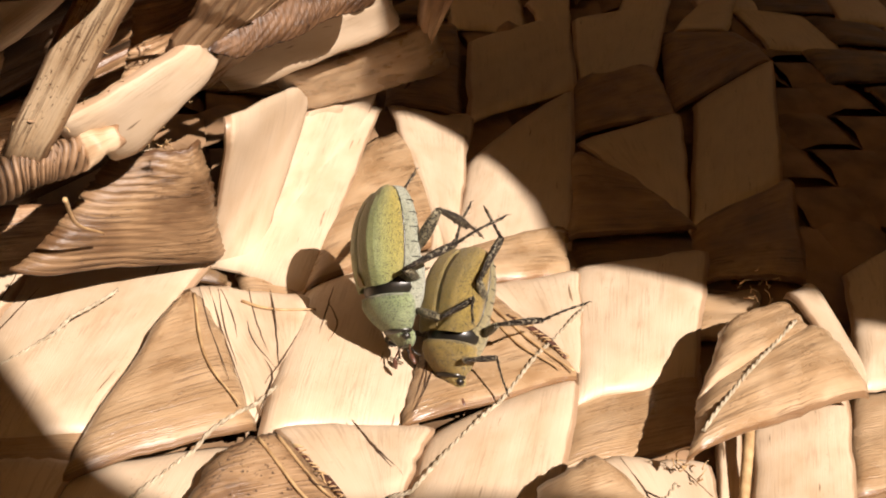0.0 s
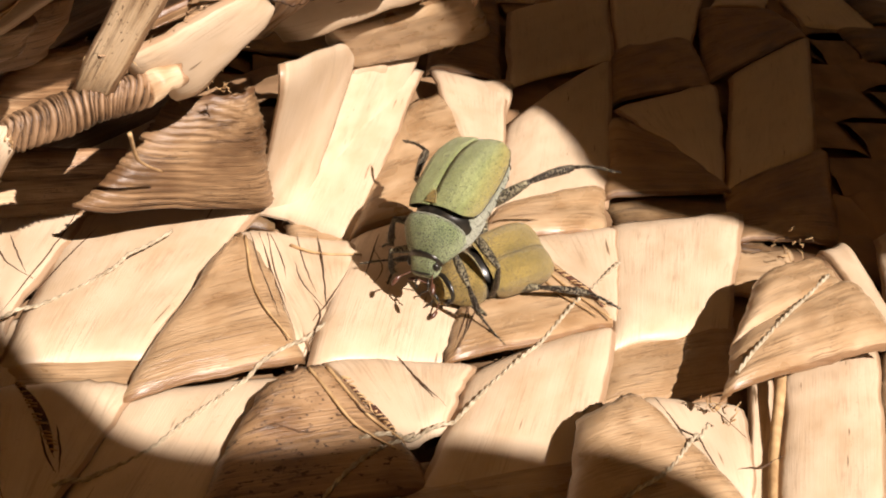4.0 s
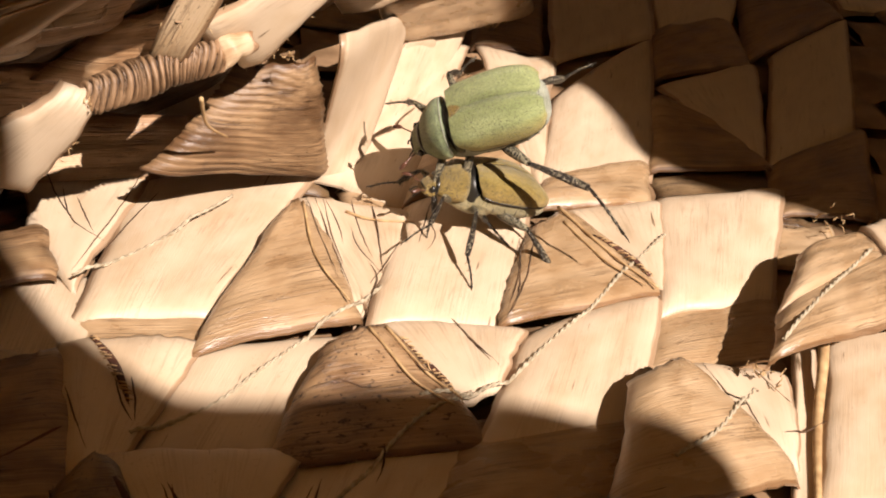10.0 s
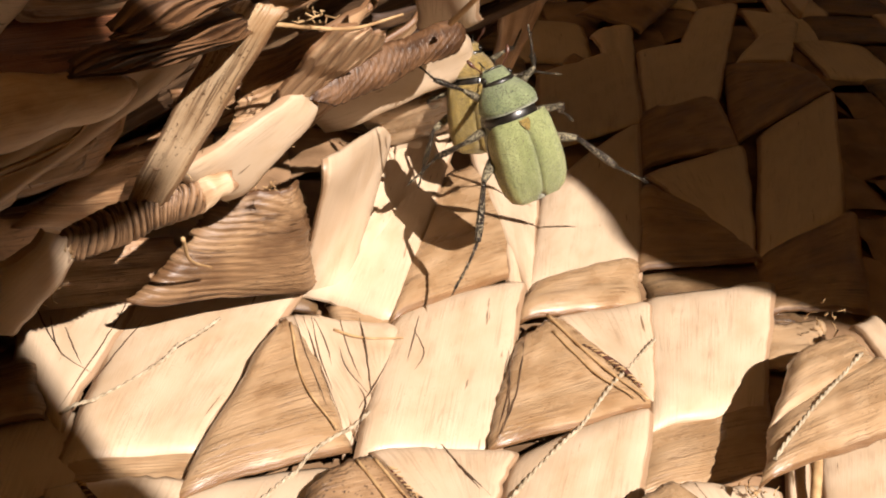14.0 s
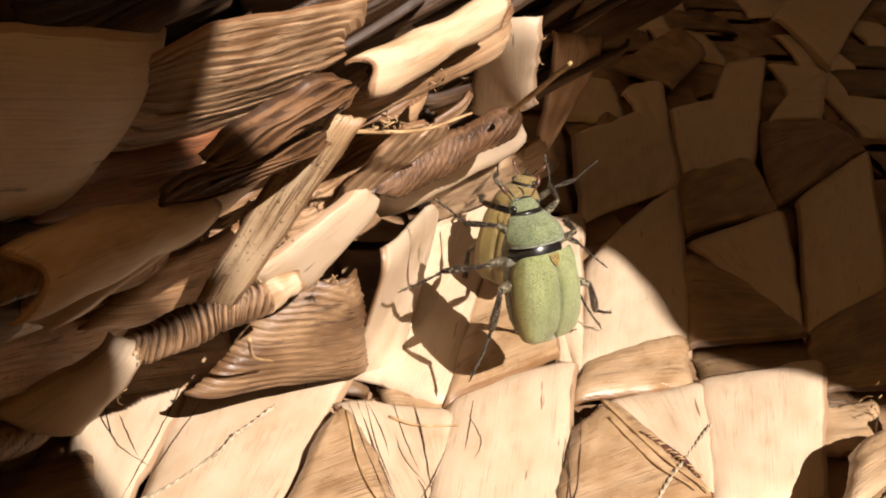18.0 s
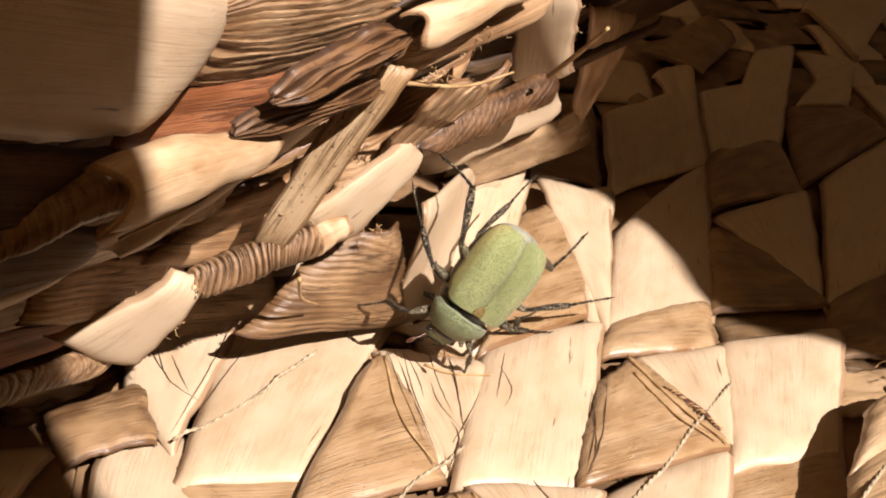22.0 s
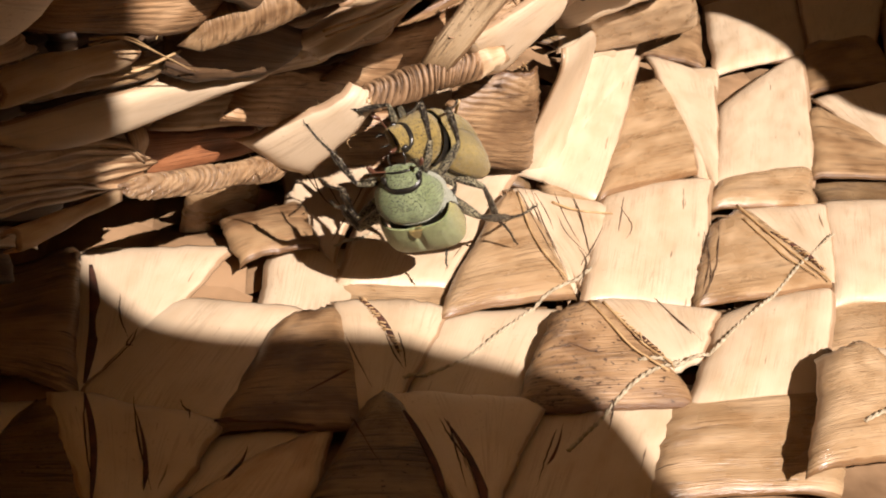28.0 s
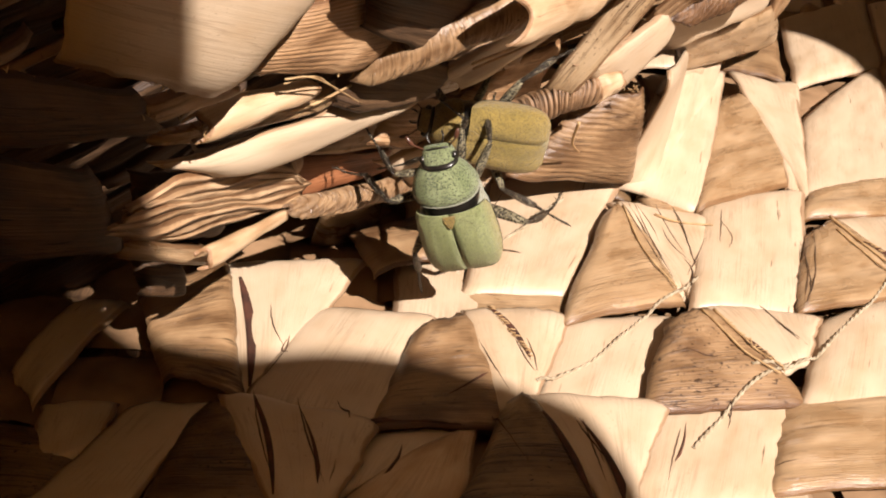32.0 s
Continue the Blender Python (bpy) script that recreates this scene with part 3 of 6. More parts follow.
def slit(a, b, width, even=False):
    """A dark gap torn open along a strip, a wedge that widens towards b or an even gap."""
    line = on_weave(smooth_path([a, (np.array(a) + np.array(b)) / 2 + (0.12, 0.1, 0), b], 9), 0.035, 3)
    d = np.array(b, float) - np.array(a, float)
    side = np.array((-d[1], d[0], 0)) / np.linalg.norm(d[:2])
    t = np.linspace(0, 1, len(line))
    half = width * (np.sin(0.15 + 2.9 * t) ** 0.6 if even else np.minimum(1, 6 * (1 - t)) * t ** 0.8)
    top = [(p + side * h * q) * MM for p, h in zip(line, half) for q in (0, 0.33, 0.67, 1)]
    v, f = sheet(top, [p - np.array((0, 0, 0.03)) * MM for p in top], 4, len(line))
    return child("slit", mesh_of("slit", v, f, RED_GAP), basket, "dark red-brown gap torn in a strip")


def comb(a, b, reach, n):
    """A row of short torn fibres bridging a split from a to b."""
    slit(a, b, reach, True)
    a, b = np.array(a, float), np.array(b, float)
    d = (b - a) / np.linalg.norm(b - a)
    side = np.array((-d[1], d[0], 0))
    rng = np.random.RandomState(n)
    verts, faces = [], []
    for i in range(n):
        p = a + (b - a) * (i + rng.uniform(0.1, 0.9)) / n
        q = p + side * reach * rng.uniform(0.6, 1.2) + d * rng.uniform(0.1, 0.5)
        v, f = tube(on_weave([p, (p + q) / 2, q], 0.10, 3), [0.055, 0.05, 0.035], 4)
        faces += [tuple(c + len(verts) for c in g) for g in f]
        verts += v
    tagged(child("torn_fringe", mesh_of("torn_fringe", verts, faces, FIBRE), basket, "row of short torn fibres"), kind="stuff")


def tuft(at, spread, n, reach, up=(0.3, -0.4, 0.7)):
    """A frayed end: loose hair-thin fibres round a place."""
    rng = np.random.RandomState(n + int(abs(at[0]) * 13))
    verts, faces = [], []
    for _ in range(n):
        p = np.array(at) + rng.normal(0, 1, 3) * np.array(spread)
        d = np.array(up) + rng.normal(0, 0.7, 3)
        d *= reach * rng.uniform(0.3, 0.9) / np.linalg.norm(d)
        v, f = tube([p, p + d * 0.55 + rng.normal(0, 0.12, 3) * reach, p + d], [0.055, 0.04, 0.012], 4)
        faces += [tuple(c + len(verts) for c in g) for g in f]
        verts += v
    tagged(child("frayed_fringe", mesh_of("frayed_fringe", verts, faces, FIBRE), basket, "hair-thin frayed fibres"), kind="stuff")


def cord(points):
    """A sewing cord of two twisted plies through the points."""
    line = on_weave(smooth_path(points, 26), 0.03)
    tang = np.gradient(line, axis=0)
    tang /= np.linalg.norm(tang, axis=1)[:, None]
    run = np.concatenate([[0], np.cumsum(np.linalg.norm(np.diff(line, axis=0), axis=1))])
    side = np.cross(tang, (0, 0, 1.0))
    side /= np.linalg.norm(side, axis=1)[:, None]
    up = np.cross(side, tang)
    verts, faces = [], []
    for ply in range(2):
        ang = run * 5.5 + math.pi * ply
        path = line + (side * np.cos(ang)[:, None] + up * np.sin(ang)[:, None]) * 0.06 + np.outer(np.sin(run * 1.1) - 0.1, (0, 0, 0.08))
        v, f = tube(path, 0.072, 6)
        faces += [tuple(i + len(verts) for i in q) for q in f]
        verts += v
    return child("cord", mesh_of("cord", verts, faces, CORD), basket, "grey-white twisted sewing cord")


def fibre(points, radius, lay=True):
    """A stray stiff fibre or leaf stalk, thinner towards its end."""
    line = smooth_path(points, 10)
    if lay:
        line = on_weave(line, radius * 0.6, 4)
    v, f = tube(line, np.linspace(radius, radius * 0.55, len(line)), 7)
    return child("fibre", mesh_of("fibre", v, f, FIBRE), basket, "stiff brown leaf fibre")


# ---- ground and the basket's under layer ----
def ground():
    n = 40
    xs = np.concatenate([-np.geomspace(60, 0.05, n // 2), np.geomspace(0.05, 60, n // 2)])
    verts = [(x, y, -0.012 + 0.0015 * math.sin(30 * x + 22 * y)) for y in xs for x in xs]
    faces = [(j * n + i, j * n + i + 1, (j + 1) * n + i + 1, (j + 1) * n + i) for j in range(n - 1) for i in range(n - 1)]
    tagged(new("ground", mesh_of("ground", verts, faces, SOIL)), "dry brown ground under the basket", "ground", kind="structure")


RIM_AT, RIM_R, RIM_H = (20, 10), 172, 112


def added_side():
    """An unseen tall woven side, added all round to keep skylight out, in upright staves and hoops."""
    verts, faces = [], []
    n, m = 96, 15
    for shell in (0, 1):
        for j in range(m):
            for i in range(n):
                th = 2 * math.pi * i / n
                r = RIM_R + shell * 2.5 + 1.0 * (1 if (i + j) % 2 else -1)
                verts.append(((RIM_AT[0] + r * math.cos(th)) * MM, (RIM_AT[1] + r * math.sin(th)) * MM, (-10 + (RIM_H + 10) * j / (m - 1)) * MM))
    o = n * m
    for j in range(m - 1):
        for i in range(n):
            q = (i + 1) % n
            f = (j * n + i, j * n + q, (j + 1) * n + q, (j + 1) * n + i)
            faces += [tuple(reversed(f)), tuple(o + c for c in f)]
    for i in range(n):
        q = (i + 1) % n
        faces.append(((m - 1) * n + i, (m - 1) * n + q, o + (m - 1) * n + q, o + (m - 1) * n + i))
        faces.append((i, o + i, o + q, q))
    child("side", mesh_of("side", verts, faces, SIDE), basket, "tall unseen woven side added to block skylight")


def under_layer():
    """The crossing strips below the visible ones, reaching past the view on all sides."""
    verts, faces = [], []
    rng = np.random.RandomState(5)
    cell = 6.4
    c, s = math.cos(radians(20)), math.sin(radians(20))
    for i in range(-24, 27):
        for j in range(-24, 27):
            over = (i + j) % 2
            ox, oy = i * cell + rng.uniform(-0.4, 0.4), j * cell + rng.uniform(-0.4, 0.4)
            w, l = (0.47 * cell, 0.62 * cell) if over else (0.62 * cell, 0.47 * cell)
            k = len(verts)
            for b in (-1, -0.4, 0.4, 1):
                for a in (-1, -0.4, 0.4, 1):
                    x, y = ox + a * w, oy + b * l
                    t = b if over else a
                    z = -1.2 - 1.1 * abs(t) ** 3 + rng.uniform(-0.1, 0.1)
                    verts.append(((c * x - s * y) * MM, (s * x + c * y) * MM, z * MM))
            faces += [(k + q * 4 + p, k + q * 4 + p + 1, k + q * 4 + p + 5, k + q * 4 + p + 4) for q in range(3) for p in range(3)]
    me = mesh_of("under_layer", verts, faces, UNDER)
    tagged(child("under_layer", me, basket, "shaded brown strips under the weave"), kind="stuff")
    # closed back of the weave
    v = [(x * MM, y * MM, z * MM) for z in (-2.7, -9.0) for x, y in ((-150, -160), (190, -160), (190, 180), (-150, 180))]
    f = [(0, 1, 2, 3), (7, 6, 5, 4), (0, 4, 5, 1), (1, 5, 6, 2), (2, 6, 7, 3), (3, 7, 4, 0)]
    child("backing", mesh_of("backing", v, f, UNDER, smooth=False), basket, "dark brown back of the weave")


ground()
added_side()
under_layer()

# floor of the basket: woven strips
strip("brown", (-13.4, -6.3, 0.8), (-9.6, -2.7, 0.6), (-0.8, -13.1, -0.9), (5.5, -8.5, -0.8), 0.8, 3)
strip("light", (-18.0, 5.3, 0.0), (-17.6, -9.6, 0.0), (9.7, 4.4, 0.0), (6.2, 2.2, 0.0), 0.5, 0)
strip("light", (-26.5, 2.2, 0.2), (-24.5, -6.6, 0.0), (7.7, 0.9, -0.1), (4.8, -4.4, 0.0), 0.4, 0)
strip("brown", (-20.1, -11.8, -0.5), (-14.4, -9.8, -0.5), (1.9, -3.3, 0.0), (0.5, -4.1, 0.0), 0.2, 3)
strip("light", (-11.3, 3.1, 0.4), (-6.8, -4.8, 0.0), (2.7, 1.2, -0.3), (0.6, 2.7, 0.0), 0.5, 2)
strip("light", (-2.6, 8.6, 0.2), (-2.4, -5.3, 0.2), (7.3, 5.9, 0.0), (7.1, 2.0, 0.0), 0.6, 0)
strip("light", (-9.4, 3.5, 0.2), (-5.9, -3.6, 0.0), (7.0, 1.0, 0.0), (0.5, 5.0, 0.0), 0.4, 2)
strip("brown", (-9.6, 3.4, -0.6), (-4.9, 3.3, -0.6), (2.3, -6.0, 0.0), (1.6, -8.8, 0.0), 0.3, 3)
strip("brown", (-6.4, 14.9, 0.3), (-1.6, 20.9, 0.1), (-0.2, 18.6, 0.2), (-4.2, 15.2, 0.3), 0.8, 2)
strip("light", (-1.7, 30.9, 0.4), (0.6, 12.6, 0.1), (4.6, 4.4, -0.4), (0.8, -0.5, -0.3), 0.3, 1)
strip("light", (5.0, 34.0, 0.0), (5.3, 14.0, 0.0), (7.6, 17.4, 0.0), (7.3, 5.3, 0.0), 0.6, 0)
strip("light", (-2.7, 31.0, 0.5), (0.6, 13.7, 0.2), (5.6, 0.2, -0.6), (2.2, -4.6, -0.4), 0.4, 0)
strip("light", (-9.1, 24.5, 2.2), (-9.8, 6.9, 0.0), (5.0, 7.4, -1.5), (6.4, -1.1, 0.0), 0.6, 2)
strip("nut", (-17.7, -0.7, 6.8), (-12.8, 4.6, 5.2), (3.9, 3.3, 5.5), (0.2, -4.4, 9.6), 1.2, 16)
strip("light", (-10.5, 12.3, 8.2), (-11.7, 7.2, 0.3), (0.9, 17.4, -4.5), (2.3, 0.7, -0.6), 0.6, 1)
strip("light", (-8.7, 28.3, 3.8), (-9.0, 9.8, 0.0), (3.4, 10.4, -2.5), (3.4, 4.2, 0.0), 0.6, 2)
strip("brown", (2.1, 10.3, 0.2), (8.5, 14.3, 0.1), (0.5, 3.9, 0.2), (-0.5, 5.3, 0.2), 0.7, 2)
strip("light", (6.8, 9.7, 0.3), (9.0, 2.2, 0.3), (5.7, 3.6, 0.0), (1.7, -1.5, 0.0), 0.3, 0)
strip("brown", (1.5, -0.4, 0.5), (6.7, 4.3, 0.4), (0.5, 9.7, 0.2), (-6.0, 6.6, 0.2), 0.6, 3)
strip("light", (14.0, 14.3, 0.3), (13.3, 2.0, 0.3), (8.5, 4.6, 0.0), (6.7, 4.1, 0.0), 0.5, 0)
strip("brown", (9.8, -2.7, -0.3), (16.5, 1.6, -0.3), (-0.1, -6.9, 0.0), (-0.5, -7.1, 0.0), 0.3, 2)
strip("light", (6.2, -2.8, 0.2), (5.0, -13.3, 0.0), (7.2, 6.2, 0.0), (7.1, 3.0, 0.0), 0.9, 0)
strip("spotted", (-7.3, -15.1, 0.8), (-1.8, -11.9, 0.6), (0.5, 8.2, 0.8), (-6.2, 5.8, 0.8), 1, 2)
strip("light", (-1.4, -6.5, 0.3), (0.6, -11.3, 0.3), (7.0, 1.9, 0.0), (1.7, 1.6, 0.0), 0.3, 1)
strip("light", (-10.5, -10.7, -0.2), (-10.9, -19.4, -0.3), (6.9, 3.2, 0.0), (5.8, 1.8, 0.0), 0.6, 1)
strip("brown", (0.6, -18.4, -0.1), (9.3, -14.3, 0.1), (-0.3, -7.1, 0.0), (-0.7, -8.2, 0.0), 0.8, 5)
strip("brown", (8.2, -14.6, 2.1), (13.6, -10.5, 1.3), (0.6, 9.0, 0.2), (-5.2, 5.2, 1.4), 1.4, 3)
strip("light", (14.0, -5.5, 0.5), (15.4, -10.7, 0.3), (5.2, 1.2, -0.2), (2.4, -1.5, -0.2), 0.4, 1)
strip("light", (22.6, 1.7, 0.2), (20.3, -13.0, 0.2), (5.4, 3.0, 0.0), (4.5, 1.7, 0.0), 0.7, 0)
strip("light", (18.3, -1.4, 0.0), (17.1, -14.0, 0.0), (0.9, 0.3, 0.0), (0.9, 0.3, 0.0), 0.2, 0)
strip("brown", (16.2, -4.0, 3.0), (23.9, 3.0, 2.8), (0.7, 4.4, 0.0), (-1.8, 4.3, 0.5), 1.6, 4)
strip("brown", (17.1, 0.9, 3.3), (22.0, 6.0, 3.0), (1.6, 6.0, 0.2), (-0.9, 2.5, 0.0), 1.2, 3)
strip("light", (23.4, 10.0, 2.5), (25.6, 3.2, 2.0), (1.5, 1.4, -0.2), (0.6, 0.8, 0.0), 0.4, 1)
strip("light", (31.5, 20.1, 0.5), (28.6, 5.7, 0.5), (7.2, 7.5, 0.0), (4.3, 1.8, -0.0), 0.8, 0)
strip("brown", (25.7, 0.4, -0.4), (29.9, 2.2, -0.4), (-1.6, -8.1, 0.0), (-2.2, -8.5, 0.0), 0.3, 2)
strip("brown", (17.6, 10.0, -0.3), (21.2, 11.5, -0.3), (-0.5, -4.2, 0.0), (-1.0, -5.3, -0.0), 0.3, 2)
strip("light", (24.1, 50.0, 0.0), (21.8, 26.5, 0.0), (8.6, 14.4, 0.0), (7.5, 9.4, 0.0), 0.5, 0)
strip("light", (12.3, 63.2, 0.0), (12.5, 49.0, 0.0), (7.5, 7.9, 0.0), (6.2, 8.3, 0.0), 0.5, 0)
strip("nut", (9.5, 39.3, -0.3), (16.4, 46.8, -0.3), (-0.4, 10.8, 0.0), (-1.8, 12.8, 0.0), 0.5, 3)
strip("light", (13.9, 35.3, 0.3), (15.6, 23.5, 0.3), (8.1, 8.7, -0.1), (3.8, -3.9, -0.1), 0.3, 1)
strip("nut", (9.5, 22.8, 0.3), (15.3, 23.9, 0.3), (0.0, 12.5, 0.1), (-4.8, 6.0, 0.2), 0.5, 3)
strip("nut", (18.6, 18.4, -0.3), (25.6, 24.2, -0.3), (0.4, -6.8, 0.0), (-1.2, -14.4, 0.0), 0.3, 2)
strip("nut", (-7.4, 41.6, -0.3), (-2.0, 43.9, -0.3), (-2.7, 15.1, 0.0), (-2.5, 19.8, 0.0), 0.6, 3)
strip("light", (3.2, 54.8, 0.0), (4.7, 38.4, 0.0), (8.6, 11.5, 0.0), (8.4, 10.0, 0.0), 0.6, 0)
strip("light", (17.8, 79.4, -0.0), (13.1, 46.7, 0.0), (4.7, 4.3, 0.0), (6.5, 7.8, 0.0), 0.7, 0)
strip("light", (5.6, 66.2, 0.0), (7.0, 49.7, 0.0), (3.9, 6.0, 0.0), (3.0, -10.0, 0.0), 0.5, 2)
strip("light", (21.1, 67.1, 0.0), (25.7, 71.0, 0.0), (4.0, 11.4, 0.0), (2.6, 14.6, 0.0), 0.5, 1)
strip("nut", (1.2, 46.6, -0.3), (6.8, 47.3, -0.3), (1.2, 20.4, 0.0), (-4.1, 12.7, 0.0), 0.6, 3)
strip("nut", (18.2, 51.6, -0.3), (26.5, 60.8, -0.3), (0.1, -18.7, 0.0), (2.6, -6.4, 0.0), 0.5, 3)
strip("nut", (6.1, 77.8, 0.5), (10.6, 72.9, 0.5), (8.0, 17.9, 0.2), (4.2, 12.9, 0.2), 0.6, 3)
strip("light", (27.0, 109.4, 0.0), (34.6, 104.6, -0.0), (7.3, 23.2, 0.0), (14.5, 45.2, 0.0), 0.6, 0)
strip("nut", (-22.0, -22.0, 0.5), (-17.6, -19.3, 0.4), (0.2, 8.5, 0.7), (-4.4, 7.5, 0.7), 0.8, 3)
strip("light", (-16.8, -13.7, 0.4), (-14.9, -22.4, 0.2), (5.9, 2.4, -0.3), (1.0, 1.5, -0.1), 0.4, 2)
strip("light", (-25.5, -17.0, 0.1), (-26.0, -25.7, -0.1), (6.7, 1.6, 0.2), (7.1, 0.9, 0.0), 0.5, 1)
strip("light", (-31.9, -14.1, 0.3), (-29.4, -22.4, -0.0), (7.5, 4.4, -0.2), (1.9, 7.8, -0.0), 0.4, 1)
strip("nut", (-36.3, -24.5, 1.1), (-33.1, -21.6, 0.7), (4.2, -5.2, -0.2), (5.7, -10.1, -0.6), 0.5, 4)
strip("light", (-26.3, -27.3, 0.7), (-23.5, -33.4, 0.3), (8.2, 1.1, -0.2), (2.0, 2.0, -0.2), 0.6, 2)
strip("umber", (-31.3, -32.6, 0.0), (-27.4, -31.1, 0.4), (-0.2, 7.7, 0.5), (-5.3, 6.6, 0.3), 0.6, 3)
strip("light", (-33.3, -28.9, -0.3), (-34.5, -37.1, -0.5), (3.4, 1.3, 0.1), (4.2, 0.7, 0.0), 0.5, 0)
strip("light", (-38.3, -30.0, -0.6), (-37.1, -33.7, -0.6), (2.9, 1.5, 0.0), (2.4, 2.3, 0.0), 0.4, 0)
strip("light", (-41.5, -22.5, 0.0), (-41.8, -29.4, -0.2), (2.3, 0.8, 0.0), (2.2, -1.7, 0.0), 0.4, 0)
strip("pale", (-18.4, -25.4, -0.3), (-19.4, -31.9, -0.3), (2.6, 2.7, 0.0), (6.3, 2.5, 0.0), 0.6, 1)
strip("umber", (-15.6, -26.9, 0.7), (-11.6, -25.1, 0.6), (0.9, 8.4, 1.0), (-5.1, 6.4, 0.8), 1, 3)
strip("light", (-10.7, -20.2, 0.7), (-8.3, -26.5, 0.2), (7.6, 2.9, -0.2), (1.5, 1.9, -0.1), 0.5, 2)
strip("light", (-3.1, -15.6, -0.2), (-3.7, -24.9, -0.4), (8.2, 4.9, 0.0), (7.7, 4.7, 0.0), 0.6, 1)
strip("light", (-20.2, -25.4, -0.5), (-21.0, -29.4, -0.5), (4.3, 1.9, 0.0), (3.2, 3.4, 0.0), 0.3, 1)
# raised wall of the basket: torn and folded strip ends
strip("light", (-21.8, -28.1, 31.4), (-17.8, -16.8, 27.2), (2.3, -2.1, 6.8), (3.6, 2.1, 5.1), 1.8, 0)
strip("tan", (-29.4, -0.4, 1.7), (-21.3, 3.9, 1.7), (-1.2, 2.9, 3.0), (-0.8, 1.4, 3.0), 0.4, 3)
pleats("tan", (-17.6, -16.8, 28.0), (-12.6, -5.2, 26.1), (3.2, 0.8, 5.0), (3.4, 2.1, 5.3), 14, 0.10, 0.5, 0.22)
strip("red", (-19.8, -17.1, 24.1), (-16.4, -11.7, 23.3), (1.0, -1.5, 3.0), (1.9, 1.2, 2.9), 0.3, 2)
fray(strip("light", (-22.0, -13.9, 16.4), (-14.8, -7.6, 22.5), (-0.5, -2.5, 1.9), (1.5, -2.5, 4.4), 0.5, 2), 7, 0.35, 3)
fray(strip("cork", (-17.3, -6.7, 13.6), (-12.5, -6.5, 22.9), (0.8, 2.2, -1.1), (0.8, 2.8, -1.9), 0.2, 1), 11, 0.6, 4)
fray(strip("light", (-15.3, -4.0, 13.2), (-12.3, 2.3, 15.3), (1.4, 4.6, -3.7), (0.7, 1.8, -1.4), 0.8, 0), 9, 0.35, 6)
fray(strip("light", (-25.5, -10.6, 6.9), (-21.4, -9.0, 11.1), (1.0, 5.6, -5.1), (0.7, 1.9, -1.6), 0.9, 0), 14, 0.6, 7)
strip("ridged", (-26.3, -13.6, 12.0), (-23.7, -6.7, 9.3), (1.6, -0.6, 3.6), (2.2, -1.5, 5.1), 0.5, 9)
strip("light", (-12.2, 7.9, 12.2), (-5.3, 20.3, 12.3), (-0.7, -5.3, 4.3), (-0.4, -5.0, 4.2), 0.3, 1)
strip("ridged", (-15.1, 1.5, 15.0), (-11.5, 7.5, 16.3), (2.3, -3.6, 7.4), (2.9, -0.5, 6.3), 0.5, 11)
fray(strip("tan", (-11.3, -4.2, 23.8), (-6.0, 1.8, 25.6), (0.3, -1.0, 1.6), (0.5, -1.5, 2.2), 0.3, 4), 30, 0.5, 12)
fray(strip("light", (-6.2, 14.9, 16.5), (-6.3, 11.3, 22.8), (3.0, 5.2, -0.6), (2.6, 5.3, -1.5), 0.8, 0), 7, 0.6, 13)
fray(strip("brown", (-10.4, 17.4, 7.0), (-2.8, 33.9, 4.8), (-0.4, -4.3, 4.3), (-1.2, -7.1, 6.1), 0.5, 3), 11, 0.45, 14)
strip("light", (-10.4, 20.5, 2.0), (-9.1, 22.7, 4.1), (1.6, 4.0, -1.7), (1.1, 3.0, -1.5), 0.4, 0)
strip("tan", (-4.0, 32.7, 4.1), (-2.0, 26.9, 16.8), (1.1, -2.1, 4.4), (3.1, 6.5, -2.0), 0.5, 3)
# broad dark strips fill the deep hole with shade as colour
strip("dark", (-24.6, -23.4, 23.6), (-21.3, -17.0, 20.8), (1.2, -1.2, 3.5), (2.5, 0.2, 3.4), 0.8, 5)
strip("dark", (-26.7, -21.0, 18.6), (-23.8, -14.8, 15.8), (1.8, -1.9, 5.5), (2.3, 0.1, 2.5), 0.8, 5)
strip("brown", (-23.5, -14.7, 16.4), (-20.0, -8.3, 15.8), (1.0, -0.5, 1.3), (1.3, -0.5, 2.0), 0.3, 4)
fray(strip("tan", (-22.1, -5.7, 12.1), (-19.6, 0.0, 10.4), (3.0, 1.5, 3.1), (3.1, -1.7, 7.0), 0.3, 4), 6, 0.45, 20)
strip("tan", (-32.7, -16.0, 5.7), (-30.5, -17.8, 10.3), (0.5, 0.7, 0.0), (0.5, 0.7, 0.1), 0.2, 0)
fray(strip("red", (-31.1, -15.9, 8.3), (-27.8, -9.2, 6.7), (1.0, -1.7, 3.8), (0.6, -0.9, 2.1), 0.2, 2), 14, 0.6, 22)
strip("red", (-30.7, -3.2, -4.2), (-27.9, 7.4, -10.5), (2.0, -7.7, 11.6), (1.1, -8.1, 10.4), 0.3, 3)
strip("brown", (-32.2, -8.3, -2.0), (-29.9, -1.6, -5.0), (3.1, -4.7, 9.5), (2.4, -9.0, 12.8), 0.3, 3)
strip("brown", (-29.1, -14.7, 11.2), (-24.0, -3.3, 8.4), (2.1, 1.1, 2.6), (2.8, 0.2, 4.7), 0.5, 6)
strip("brown", (-26.8, -16.2, 14.4), (-23.2, -9.2, 13.9), (0.9, -0.2, 1.3), (1.2, -0.9, 2.3), 0.4, 5)
# these two paint the black shade low at the left
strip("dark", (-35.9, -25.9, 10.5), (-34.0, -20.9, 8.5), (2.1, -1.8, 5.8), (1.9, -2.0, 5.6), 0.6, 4)
